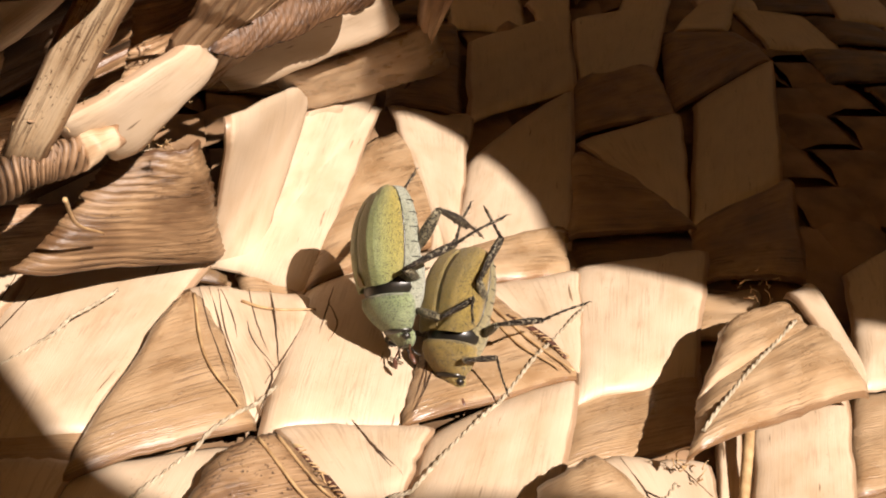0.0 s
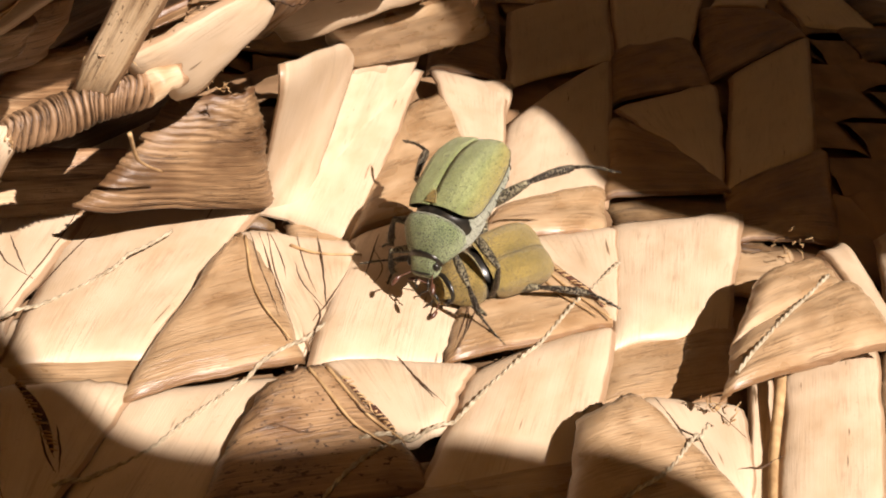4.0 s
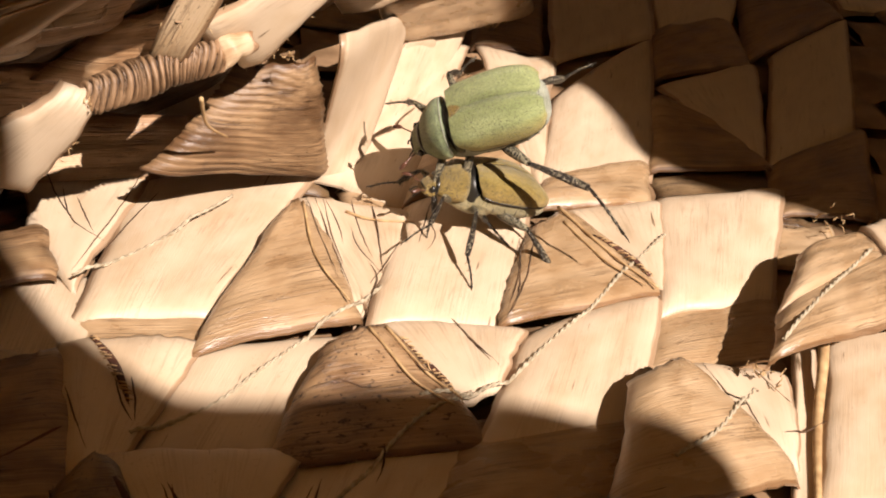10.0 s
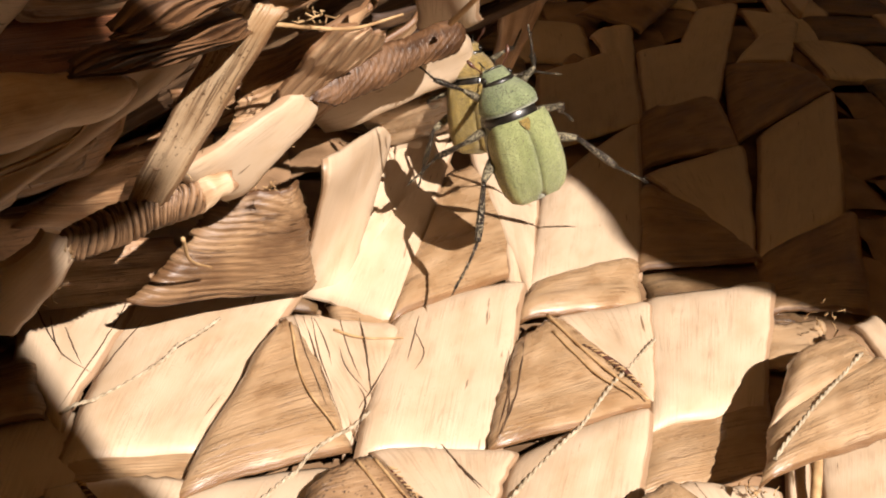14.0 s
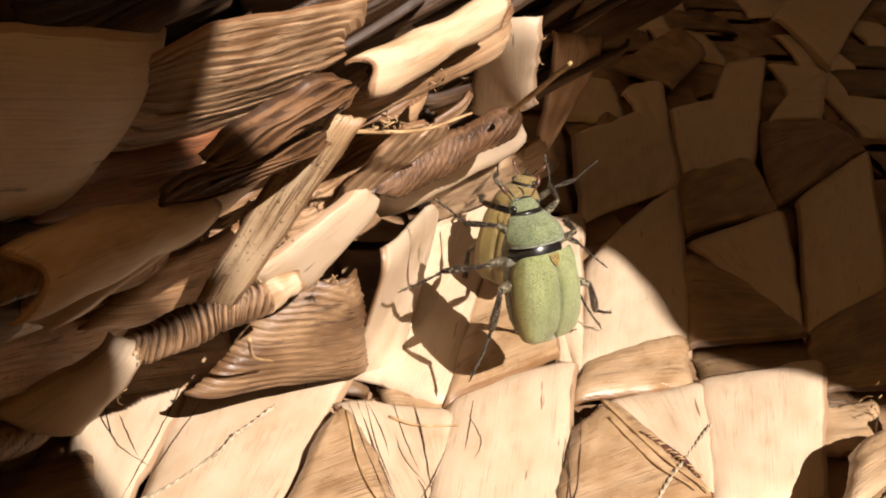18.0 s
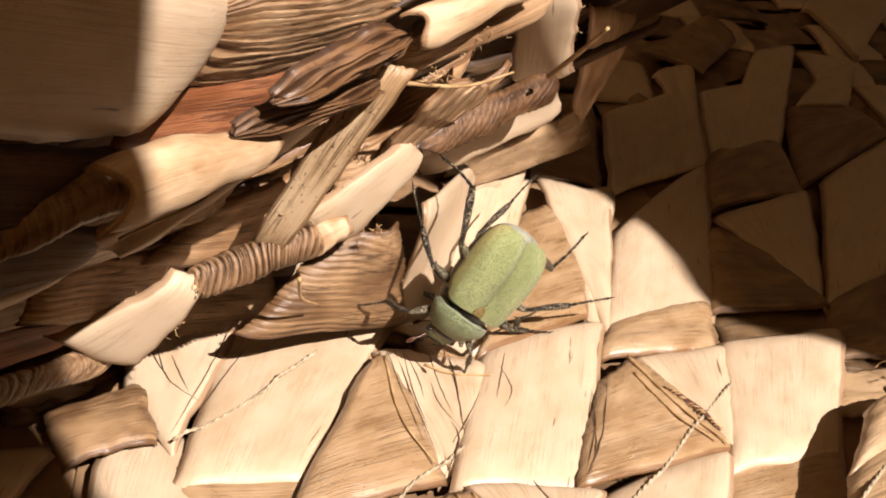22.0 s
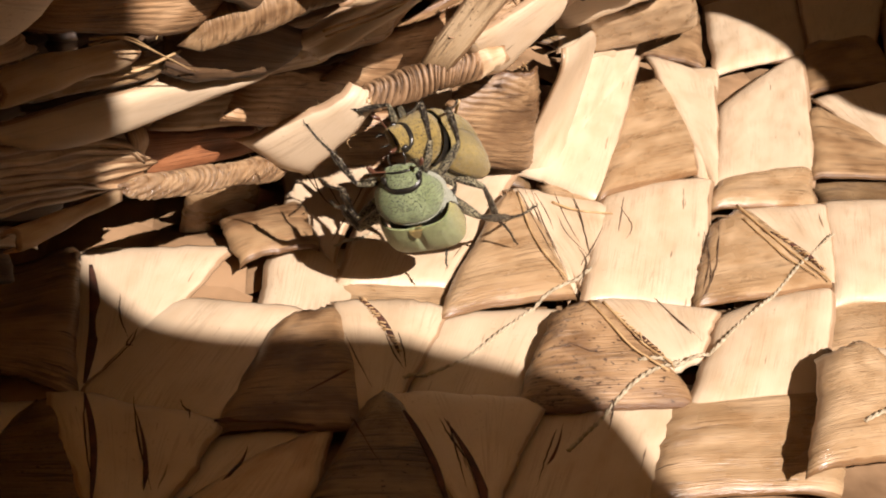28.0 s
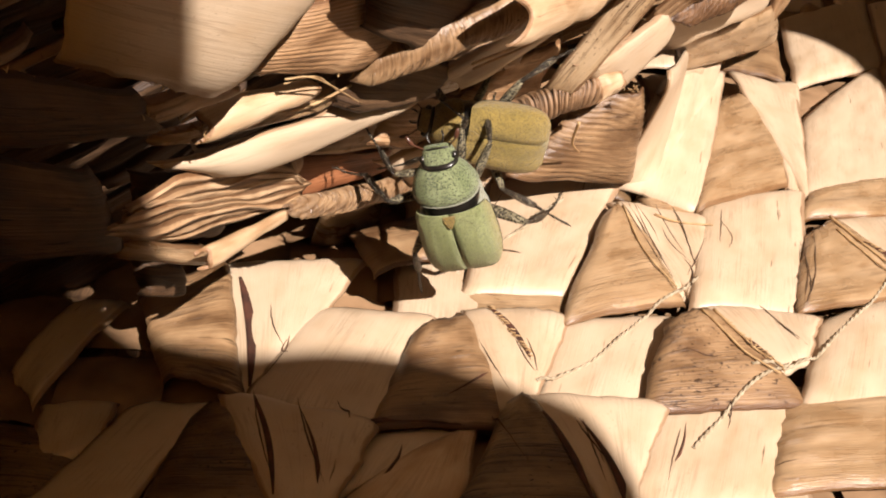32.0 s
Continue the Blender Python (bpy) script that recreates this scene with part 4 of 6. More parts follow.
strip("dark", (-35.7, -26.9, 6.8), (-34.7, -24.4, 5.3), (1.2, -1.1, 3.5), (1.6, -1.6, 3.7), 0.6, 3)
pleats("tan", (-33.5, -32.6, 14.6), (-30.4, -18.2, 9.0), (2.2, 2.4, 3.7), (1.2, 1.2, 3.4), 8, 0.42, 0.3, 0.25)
fray(strip("light", (-31.0, -27.0, 14.9), (-26.1, -18.3, 15.3), (1.3, 4.4, -2.7), (2.0, 6.6, -2.2), 0.7, 1), 6, 0.35, 30)
fray(strip("tan", (-31.6, -32.9, 20.6), (-29.7, -28.9, 20.6), (0.5, -0.1, 1.0), (0.2, -1.3, 1.4), 0.5, 3), 9, 0.6, 31)
fray(strip("ridged", (-27.8, -27.6, 22.7), (-23.9, -19.8, 21.8), (3.1, 1.4, 3.0), (5.2, 3.2, 5.4), 0.5, 17), 14, 0.45, 32)
fray(strip("light", (-29.8, -39.0, 28.6), (-27.2, -30.3, 24.4), (2.7, -0.9, 5.9), (5.3, 3.7, 4.7), 1.6, 0), 7, 0.35, 33)
strip("brown", (-32.0, -29.7, 17.7), (-27.3, -21.4, 17.1), (0.6, -0.5, 1.0), (1.5, 0.6, 1.5), 0.3, 3)
# dark strips painted for the black shade beside the pale sheet
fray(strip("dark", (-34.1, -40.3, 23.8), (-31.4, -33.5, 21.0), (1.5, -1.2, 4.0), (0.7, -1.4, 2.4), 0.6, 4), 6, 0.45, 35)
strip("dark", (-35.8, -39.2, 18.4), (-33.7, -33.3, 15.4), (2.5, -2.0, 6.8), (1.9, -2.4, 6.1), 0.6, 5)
strip("brown", (-33.2, -31.5, 12.3), (-32.6, -25.3, 8.1), (0.6, 0.1, 0.9), (0.4, -0.5, 1.4), 0.3, 2)
strip("tan", (-25.9, -13.9, 15.2), (-20.9, -4.2, 14.6), (0.9, -1.5, 2.8), (2.5, -0.7, 4.4), 0.4, 5)
strip("brown", (-30.5, -14.9, 9.3), (-26.8, -5.0, 5.8), (0.6, -1.4, 2.7), (0.7, -3.2, 4.5), 0.3, 5)
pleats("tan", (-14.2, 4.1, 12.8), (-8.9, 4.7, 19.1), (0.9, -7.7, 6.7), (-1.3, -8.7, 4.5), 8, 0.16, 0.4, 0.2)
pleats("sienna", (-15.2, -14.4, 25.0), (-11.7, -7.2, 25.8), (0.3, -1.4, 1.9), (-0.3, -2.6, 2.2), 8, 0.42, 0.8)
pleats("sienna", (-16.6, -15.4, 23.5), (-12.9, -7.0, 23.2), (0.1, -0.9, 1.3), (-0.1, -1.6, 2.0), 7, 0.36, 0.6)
curl("pale", (-11.5, -6.2, 25.9), (-6.6, -0.4, 27.6), 0.95, 1.1, 0, 1, 200)
curl("pale", (-18.9, -22.4, 23.3), (-16.2, -13.0, 21.9), 1.45, 1.15, 0, 1, 190)
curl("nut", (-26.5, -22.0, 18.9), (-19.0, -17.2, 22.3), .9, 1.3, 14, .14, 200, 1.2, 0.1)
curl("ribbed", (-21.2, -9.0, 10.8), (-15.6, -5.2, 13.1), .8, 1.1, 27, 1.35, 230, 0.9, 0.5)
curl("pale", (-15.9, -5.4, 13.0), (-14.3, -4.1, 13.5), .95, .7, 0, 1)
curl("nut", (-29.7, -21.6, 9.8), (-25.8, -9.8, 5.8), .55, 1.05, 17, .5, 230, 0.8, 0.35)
curl("pale", (-31.1, -29.1, 10.9), (-29.6, -22.2, 9.7), .55, .4, 0, 1)
curl("pale", (-31.0, -29.5, 18.3), (-27.8, -24.0, 18.7), .8, .72, 0, 1)
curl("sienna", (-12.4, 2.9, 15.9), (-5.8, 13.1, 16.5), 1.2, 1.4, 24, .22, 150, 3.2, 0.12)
cord([(-21.9, -9.4, 0.6), (-18.9, -4.0, 0.9), (-16.6, 0.9, 0.9)])
cord([(-14.4, -19.4, 0.6), (-11.6, -15.9, 0.7), (-9.9, -12.1, 0.8), (-8.9, -9.8, 1.2), (-6.0, -4.5, 0.9)])
cord([(-2.1, -13.6, 0.9), (1.5, -11.1, 1.0), (3.7, -6.7, 1.1), (5.7, -2.8, 0.9), (7.6, 1.8, 0.9), (10.0, 7.1, 0.9)])
cord([(10.1, -15.5, 3.2), (12.3, -12.7, 2.6), (14.8, -7.0, 1.4)])
cord([(15.6, -5.9, 3.6), (18.3, -1.0, 4.6), (21.6, 4.6, 4.2)])
cord([(-4.8, -21.2, 0.6), (-2.2, -15.6, 0.9), (0.3, -12.0, 0.9)])
fibre([(3.0, 7.2, 1.2), (6.4, 3.1, 1.2), (9.6, 0.7, 1.0)], .12)
fibre([(3.5, 5.4, 1.2), (6.3, 2.0, 1.1), (8.8, 0.6, 0.9)], .1)
fibre([(19.0, -1.4, 0.8), (18.0, -9.1, 0.9), (17.4, -15.0, 0.9)], .34)
fibre([(-5.5, 9.8, 18.4), (-3.8, 8.3, 20.9), (-2.5, 6.4, 23.2)], .2, False)
fibre([(-11.9, -4.4, 22.3), (-9.2, -0.7, 21.2), (-7.0, 1.9, 21.4)], .12, False)
fibre([(-21.4, -16.2, 18.1), (-18.3, -12.2, 19.0), (-16.2, -13.2, 22.1)], .09, False)
fibre([(-21.4, -15.7, 17.6), (-18.6, -12.2, 18.6), (-16.1, -13.1, 22.2)], .07, False)
fibre([(-9.8, 2.3, 1.4), (-7.7, 1.9, 1.8), (-5.5, 2.6, 1.2)], .1)
fibre([(-12.2, 1.0, 1.2), (-10.0, -4.0, 1.0), (-7.3, -6.8, 0.7)], .1)
fibre([(-27.8, -26.8, 20.4), (-26.7, -25.7, 20.2), (-25.8, -21.2, 17.0)], .06, False)
fibre([(-27.9, -26.7, 20.1), (-26.8, -25.5, 20.2), (-26.6, -22.7, 18.2)], .05, False)
fibre([(-29.7, -27.1, 18.2), (-28.0, -23.6, 17.4), (-26.4, -21.4, 18.0)], .12, False)
fibre([(-4.8, -9.1, 1.4), (-2.4, -11.6, 1.4), (-0.2, -13.1, 1.2)], .1)
fibre([(-5.6, -9.7, 1.5), (-2.6, -12.8, 1.6), (-0.3, -13.8, 1.3)], .1)
fibre([(-16.0, -6.1, 10.9), (-16.3, -4.4, 8.5), (-15.9, -2.2, 6.7)], .12, False)
crack([(-27.8, -0.7, 0.0), (-26.1, -2.5, 0.0), (-24.5, -4.1, 0.0)])
crack([(-25.3, -1.8, 0.0), (-23.9, -3.6, 0.0), (-22.8, -4.9, 0.0)])
crack([(-22.7, 1.9, 0.0), (-22.5, -3.7, 0.0), (-22.4, -8.5, 0.0)])
crack([(-12.4, 2.6, 0.0), (-10.6, -1.3, 0.0), (-8.3, -5.2, 0.0)])
crack([(-12.0, 3.1, 0.0), (-9.9, -1.1, 0.0), (-7.4, -5.5, 0.0)])
crack([(-9.9, 4.1, 0.0), (-8.6, 0.9, 0.0), (-6.6, -2.8, 0.0)])
crack([(-11.5, 3.2, 0.0), (-10.1, -0.2, -0.0), (-8.5, -3.2, 0.0)])
crack([(-1.7, -6.1, 0.0), (-0.2, -7.9, 0.0), (1.5, -9.6, 0.0)])
crack([(12.0, -5.8, 0.0), (13.0, -7.5, 0.0), (14.4, -9.5, 0.0), (16.3, -11.8, 0.0)])
crack([(14.9, -5.3, 0.0), (15.7, -6.4, 0.0), (16.7, -7.5, 0.0)])
crack([(1.4, -0.0, 0.0), (1.6, -2.8, 0.0), (1.3, -5.3, 0.0)])
crack([(1.0, 3.5, 0.0), (1.4, -1.1, 0.0), (1.2, -4.8, 0.0)])
crack([(1.8, 5.1, 0.0), (1.9, -0.9, 0.0), (1.4, -5.2, 0.0)])
crack([(-11.3, 3.2, 0.0), (-9.9, 0.8, -0.0), (-9.1, -1.1, 0.0)])
crack([(-8.6, 4.1, 0.0), (-7.4, 0.7, 0.0), (-6.1, -3.5, 0.0)])
crack([(-29.1, -27.1, 0.0), (-27.6, -29.8, 0.0), (-25.5, -32.8, 0.0)])
crack([(-26.7, -26.6, 0.0), (-25.1, -29.2, 0.0), (-23.1, -31.8, 0.0)])
crack([(-24.8, -25.3, 0.0), (-23.8, -26.3, 0.0), (-23.3, -27.3, 0.0)])
crack([(-29.5, -20.8, 0.0), (-29.2, -22.4, 0.0), (-29.5, -24.7, 0.0)])
crack([(-5.6, -19.6, 0.0), (-5.8, -21.4, 0.0), (-5.9, -24.2, 0.0)])
crack([(-3.1, -16.8, 0.0), (-2.9, -17.7, 0.0), (-3.0, -19.3, 0.0)])
crack([(-16.2, -23.2, 0.0), (-15.4, -24.8, 0.0), (-13.3, -27.1, 0.0)])
crack([(-15.8, -16.0, 0.0), (-15.0, -17.4, 0.0), (-14.5, -18.6, 0.0)])
crack([(-29.5, -21.2, 0.0), (-29.4, -22.3, 0.0), (-28.9, -22.4, 0.0)])
crack([(-11.3, -22.2, 0.0), (-10.3, -24.2, 0.0), (-9.2, -26.4, 0.0)])
crack([(18.6, -8.0, 0.0), (17.1, -9.4, 0.0), (15.9, -10.1, 0.0)])
crack([(-3.0, -11.1, 0.0), (-2.2, -11.8, 0.0), (-1.5, -11.3, 0.0)])
crack([(-6.2, -14.0, 0.0), (-4.6, -14.0, 0.0), (-3.6, -13.3, 0.0)])
crack([(-1.6, -6.2, 0.0), (-0.4, -7.8, 0.0), (1.2, -9.6, 0.0)])
crack([(-9.2, 1.0, 0.0), (-8.2, -1.0, 0.0), (-6.3, -3.1, 0.0)])
crack([(-17.4, -14.9, 0.0), (-16.2, -16.5, 0.0), (-15.0, -18.0, 0.0)])
crack([(-18.5, -17.4, 0.0), (-17.1, -19.3, 0.0), (-15.7, -21.1, 0.0)])
crack([(-16.5, -16.3, 0.0), (-15.4, -17.9, 0.0), (-14.6, -18.7, 0.0)])
crack([(-26.5, -1.2, 0.0), (-24.5, -4.1, 0.0), (-22.0, -5.4, 0.0)])
crack([(-21.1, 1.3, 0.0), (-21.5, -3.2, 0.0), (-21.8, -7.7, 0.0)])
crack([(-17.6, -0.4, 0.0), (-18.4, -2.3, 0.0), (-18.9, -4.0, 0.0)])
crack([(-4.9, 3.4, 0.0), (-4.0, 1.4, 0.0), (-4.3, -0.8, 0.0)])
crack([(-6.7, -4.3, 0.0), (-6.2, -1.7, 0.0), (-5.9, 1.5, 0.0)])
crack([(-5.0, 5.3, 0.0), (-4.9, 2.4, 0.0), (-4.8, -0.3, 0.0)])
crack([(-31.7, -18.6, 0.0), (-30.8, -20.4, 0.0), (-29.5, -21.9, 0.0)])
crack([(-11.8, -22.3, 0.0), (-10.5, -23.8, 0.0), (-8.9, -25.2, 0.0)])
crack([(-7.3, -2.2, -0.0), (-6.4, -3.9, 0.0), (-6.4, -7.4, 0.0)])
comb((-4.4, -8.4, 1.0), (-0.4, -12.8, 1.0), 0.35, 18)
comb((-18.8, -14.0, 0.5), (-15.2, -17.8, 0.5), 0.4, 16)
comb((5.4, 4.7, 0.9), (9.1, 1.8, 0.9), 0.42, 13)
slit((-28.9, -27.6, 1.1), (-25.2, -33.6, 0.6), 0.34, True)
slit((-26.0, -27.7, 1.2), (-23.4, -32.0, 0.7), 0.3)
slit((-20.4, -26.7, 0.2), (-20.6, -29.4, 0.2), 0.3)
slit((-11.4, -22.4, 1.2), (-8.0, -27.3, 0.3), 0.6)
slit((-13.5, -23.1, 1.4), (-9.6, -28.2, 0.5), 0.4, True)
slit((-34.6, -17.0, 1.0), (-29.9, -26.0, 0.6), 0.6, True)
slit((-5.4, -19.3, 0.3), (-5.7, -22.6, 0.2), 0.2)
slit((-22.4, -26.4, 0.6), (-17.6, -24.6, 0.4), 0.45, True)
slit((-18.9, -22.9, 0.6), (-17.2, -20.2, 0.6), 0.22)
# a flake that has dropped below the wall
strip("nut", (-28.0, -10.8, 0.5), (-24.6, -7.4, 0.5), (-2.6, 3.3, 0.0), (-2.4, 3.6, 0.0), 0.2, 2)
tuft((-13.3, -0.0, 11.2), (0.15, 0.15, 0.075), 9, 0.6)
tuft((-20.5, -9.0, 11.0), (0.2, 0.2, 0.1), 8, 0.5)
tuft((-10.4, -3.0, 22.6), (0.4, 0.4, 0.2), 14, 0.9)
tuft((-8.9, -1.6, 24.6), (0.5, 0.5, 0.25), 9, 0.6)
tuft((-16.2, -13.2, 22.1), (0.15, 0.15, 0.075), 8, 0.5)
tuft((15.1, -6.3, 1.5), (0.5, 0.5, 0.25), 14, 0.9)
tuft((21.3, 12.3, 1.0), (0.6, 0.6, 0.3), 14, 1.2)
tuft((-30.6, -28.9, 18.3), (0.35, 0.35, 0.175), 16, 0.9)
tuft((-31.4, -33.1, 20.7), (0.3, 0.3, 0.15), 12, 0.7)
tuft((-25.8, -9.4, 5.3), (0.25, 0.25, 0.125), 12, 0.8)
tuft((-24.7, -15.3, 15.6), (0.5, 0.5, 0.25), 8, 0.8)


def far_fill():
    """More of the same weave where it runs on past the nearer strips."""
    rng = np.random.RandomState(8)
    floor = [q for q in PLACED if max(q[0][2], q[1][2]) < 4.5]
    c, s = math.cos(radians(14)), math.sin(radians(14))
    for j in range(-7, 12):
        for i in range(-9, 10):
            x, y = i * 8.4 + (4.2 if j % 2 else 0), j * 9.6 + 4
            x, y = c * x - s * y + 6, s * x + c * y
            if not (-62 < x < 75 and -58 < y < 112):
                continue
            at = np.array((x, y))
            clash = False
            for a, b, e0, e1 in floor:
                d = (b - a)[:2]
                t = (at - a[:2]) @ d / (d @ d + 1e-9)
                e = (e0 + (e1 - e0) * min(max(t, 0), 1))[:2]
                mid = a[:2] + d * t
                u = (at - mid) @ e / (e @ e + 1e-9)
                if -0.12 < t < 1.12 and -0.62 < u < 0.62:
                    clash = True
                    break
            if clash:
                continue
            over = (i + j) % 2
            z = -0.9 + rng.uniform(-0.15, 0.15)
            w, l = rng.uniform(6.6, 8.0), rng.uniform(8.5, 11.0)
            f, g = np.array((-s, c, 0)) + rng.normal(0, 0.06, 3) * (1, 1, 0), np.array((c, s, 0)) + rng.normal(0, 0.06, 3) * (1, 1, 0)
            p = np.array((x, y, z))
            # dark strips put into the black hollow at left, its shade as colour
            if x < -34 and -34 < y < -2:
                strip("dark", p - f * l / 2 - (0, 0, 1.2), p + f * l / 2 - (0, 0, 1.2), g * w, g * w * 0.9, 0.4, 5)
            elif over:
                strip("light", p - f * l / 2, p + f * l / 2, g * w, g * w * rng.uniform(0.85, 1.05), 0.5, 0)
            else:
                # far browns take the copy with shade in its colour
                strip("umber", p - g * w * 0.6, p + g * w * 0.6, f * l * 0.8, f * l * rng.uniform(0.65, 0.9), 0.5, 3)


far_fill()


def wall_fill():
    """Layered leaf strips behind the torn ends, all along the raised wall."""
    rng = np.random.RandomState(21)
    bundling[0] = True
    mid, along, up, out = np.array((-15.2, -5.0, 13.5)), np.array((0.625, 0.730, 0.276)), np.array((0.174, -0.475, 0.862)), np.array((0.761, -0.491, -0.425))
    # mostly the darkened kind: the wall's depth is coloured as shade
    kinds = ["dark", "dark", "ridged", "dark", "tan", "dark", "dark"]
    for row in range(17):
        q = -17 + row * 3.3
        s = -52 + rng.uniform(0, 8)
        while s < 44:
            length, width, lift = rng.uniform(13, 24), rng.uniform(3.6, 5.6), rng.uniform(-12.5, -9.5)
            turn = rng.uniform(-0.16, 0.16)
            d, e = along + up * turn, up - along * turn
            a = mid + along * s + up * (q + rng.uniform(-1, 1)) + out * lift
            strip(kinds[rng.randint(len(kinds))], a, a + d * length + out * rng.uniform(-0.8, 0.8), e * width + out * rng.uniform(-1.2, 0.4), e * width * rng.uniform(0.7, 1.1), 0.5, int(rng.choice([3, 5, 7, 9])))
            s += length * 0.8
    # thin splinters and strip edges standing out between them
    for _ in range(95):
        s, q = rng.uniform(-48, 34), rng.uniform(-15, 30)
        length, width, lift = rng.uniform(5, 16), rng.uniform(0.35, 1.3), rng.uniform(-9.5, -5.5)
        turn = rng.uniform(-0.22, 0.22)
        d, e = along + up * turn, up - along * turn
        a = mid + along * s + up * q + out * lift
        if a[2] < 2.5:
            continue
        strip(kinds[rng.randint(len(kinds))], a, a + d * length + out * rng.uniform(-0.8, 0.6), e * width, e * width * rng.uniform(0.2, 0.9), 0.25, 0)
    bundling[0] = False
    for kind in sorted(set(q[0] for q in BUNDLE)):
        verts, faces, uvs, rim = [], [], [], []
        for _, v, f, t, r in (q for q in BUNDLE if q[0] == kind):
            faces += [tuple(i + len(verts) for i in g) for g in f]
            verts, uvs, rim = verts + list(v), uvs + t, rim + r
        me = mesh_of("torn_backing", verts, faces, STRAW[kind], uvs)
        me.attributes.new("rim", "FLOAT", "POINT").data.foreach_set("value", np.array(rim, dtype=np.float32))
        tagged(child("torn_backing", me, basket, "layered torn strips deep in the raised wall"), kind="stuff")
    v = [(mid + along * x + up * y + out * z) * MM for z in (-15.0, -16.5) for x, y in ((-75, -22), (75, -22), (75, 62), (-75, 62))]
    f = [(0, 1, 2, 3), (7, 6, 5, 4), (0, 4, 5, 1), (1, 5, 6, 2), (2, 6, 7, 3), (3, 7, 4, 0)]
    child("backing", mesh_of("backing", v, f, UNDER, smooth=False), basket, "dark back of the raised wall")


wall_fill()


# ---- unseen shade flaps, added to block the sun round a lit gap ----
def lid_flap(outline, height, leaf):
    """An unseen flap added to block the sun, height mm from the weave towards it; its outline is laid out as the shade
    it gives on the weave.
    """
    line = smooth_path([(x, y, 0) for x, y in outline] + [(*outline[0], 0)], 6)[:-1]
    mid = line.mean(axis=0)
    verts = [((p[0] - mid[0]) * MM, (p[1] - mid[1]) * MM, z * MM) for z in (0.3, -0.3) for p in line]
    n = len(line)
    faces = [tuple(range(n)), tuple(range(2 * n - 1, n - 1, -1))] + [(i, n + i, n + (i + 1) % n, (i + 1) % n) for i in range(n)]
    ob = child("lid_flap", mesh_of("lid_flap", verts, faces, leaf, smooth=False), basket, "unseen flap added to shade the weave")
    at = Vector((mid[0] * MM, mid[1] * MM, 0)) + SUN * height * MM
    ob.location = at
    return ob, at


shade_far, FAR_AT = lid_flap([(-64, 52), (-36, 36), (-20, 31), (-11, 31), (-5, 34), (1, 30.5), (5.5, 24.5), (8, 18.5), (13, 16.5), (22, 15), (36, 12), (44, 4), (46, -24), (60, -48), (110, -60), (150, 40), (90, 160), (0, 225), (-110, 245), (-150, 190), (-110, 120)], 150, FAR_FLAP_FILL)
shade_near, NEAR_AT = lid_flap([(-50, 22), (-39, 6), (-34, -1.2), (-31, -4.8), (-27.8, -7.8), (-23.6, -11.6), (-19.2, -15), (-14.2, -17.2), (-9.5, -16.6), (-4.5, -14.2), (1, -13), (10, -13.6), (16, -19), (30, -28), (70, -36), (90, -90), (0, -130), (-110, -100), (-200, 0), (-210, 110), (-130, 80), (-90, 45)], 156, NEAR_FLAP_FILL)
# keyed offsets fit each flap's shade edge to the camera's view
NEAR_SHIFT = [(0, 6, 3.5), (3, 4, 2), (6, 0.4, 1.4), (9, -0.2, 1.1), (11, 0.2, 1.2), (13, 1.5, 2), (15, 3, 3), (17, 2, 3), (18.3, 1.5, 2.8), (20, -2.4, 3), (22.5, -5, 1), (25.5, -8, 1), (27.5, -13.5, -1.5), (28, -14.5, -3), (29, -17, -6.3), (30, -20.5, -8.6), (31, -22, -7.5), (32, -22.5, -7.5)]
# a third unseen flap, keyed apart, added to shade the raised wall
shade_tip, TIP_AT = lid_flap([(-62, 20), (-46, 7.5), (-38, 0.8), (-32, -0.8), (-28.4, -0.6), (-28.6, -3.2), (-32, -4.8), (-46, -1), (-60, 10)], 153, NEAR_FLAP_FILL)
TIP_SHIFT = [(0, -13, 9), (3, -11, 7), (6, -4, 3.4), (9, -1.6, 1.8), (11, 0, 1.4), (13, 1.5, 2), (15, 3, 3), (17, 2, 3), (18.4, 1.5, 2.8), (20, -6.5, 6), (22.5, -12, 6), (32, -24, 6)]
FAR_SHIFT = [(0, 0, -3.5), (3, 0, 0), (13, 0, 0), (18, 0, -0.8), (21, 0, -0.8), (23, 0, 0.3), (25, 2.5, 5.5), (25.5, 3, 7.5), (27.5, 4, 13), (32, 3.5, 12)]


# ---- beetles ----
def skin(rows, sides, point, closed=True):
    """Vertices and faces of a surface: point(j, i) for each of rows x sides grid places, closed round the ring or not."""
    verts = [tuple(c * MM for c in point(j, i)) for j in range(rows) for i in range(sides)]
    faces = []
    for j in range(rows - 1):
        for i in range(sides if closed else sides - 1):
            q = (i + 1) % sides
            faces.append((j * sides + i, j * sides + q, (j + 1) * sides + q, (j + 1) * sides + i))
    if closed:
        faces.append(tuple(reversed(range(sides))))
        faces.append(tuple((rows - 1) * sides + i for i in range(sides)))
    return verts, faces


def section(th, w, up, down, power):
    """A point of a rounded box-like ring: th runs from the right side over the back."""
    c, s = math.cos(th), math.sin(th)
    return w * math.copysign(abs(c) ** (2 / power), c), (up if s > 0 else down) * math.copysign(abs(s) ** (2 / power), s)


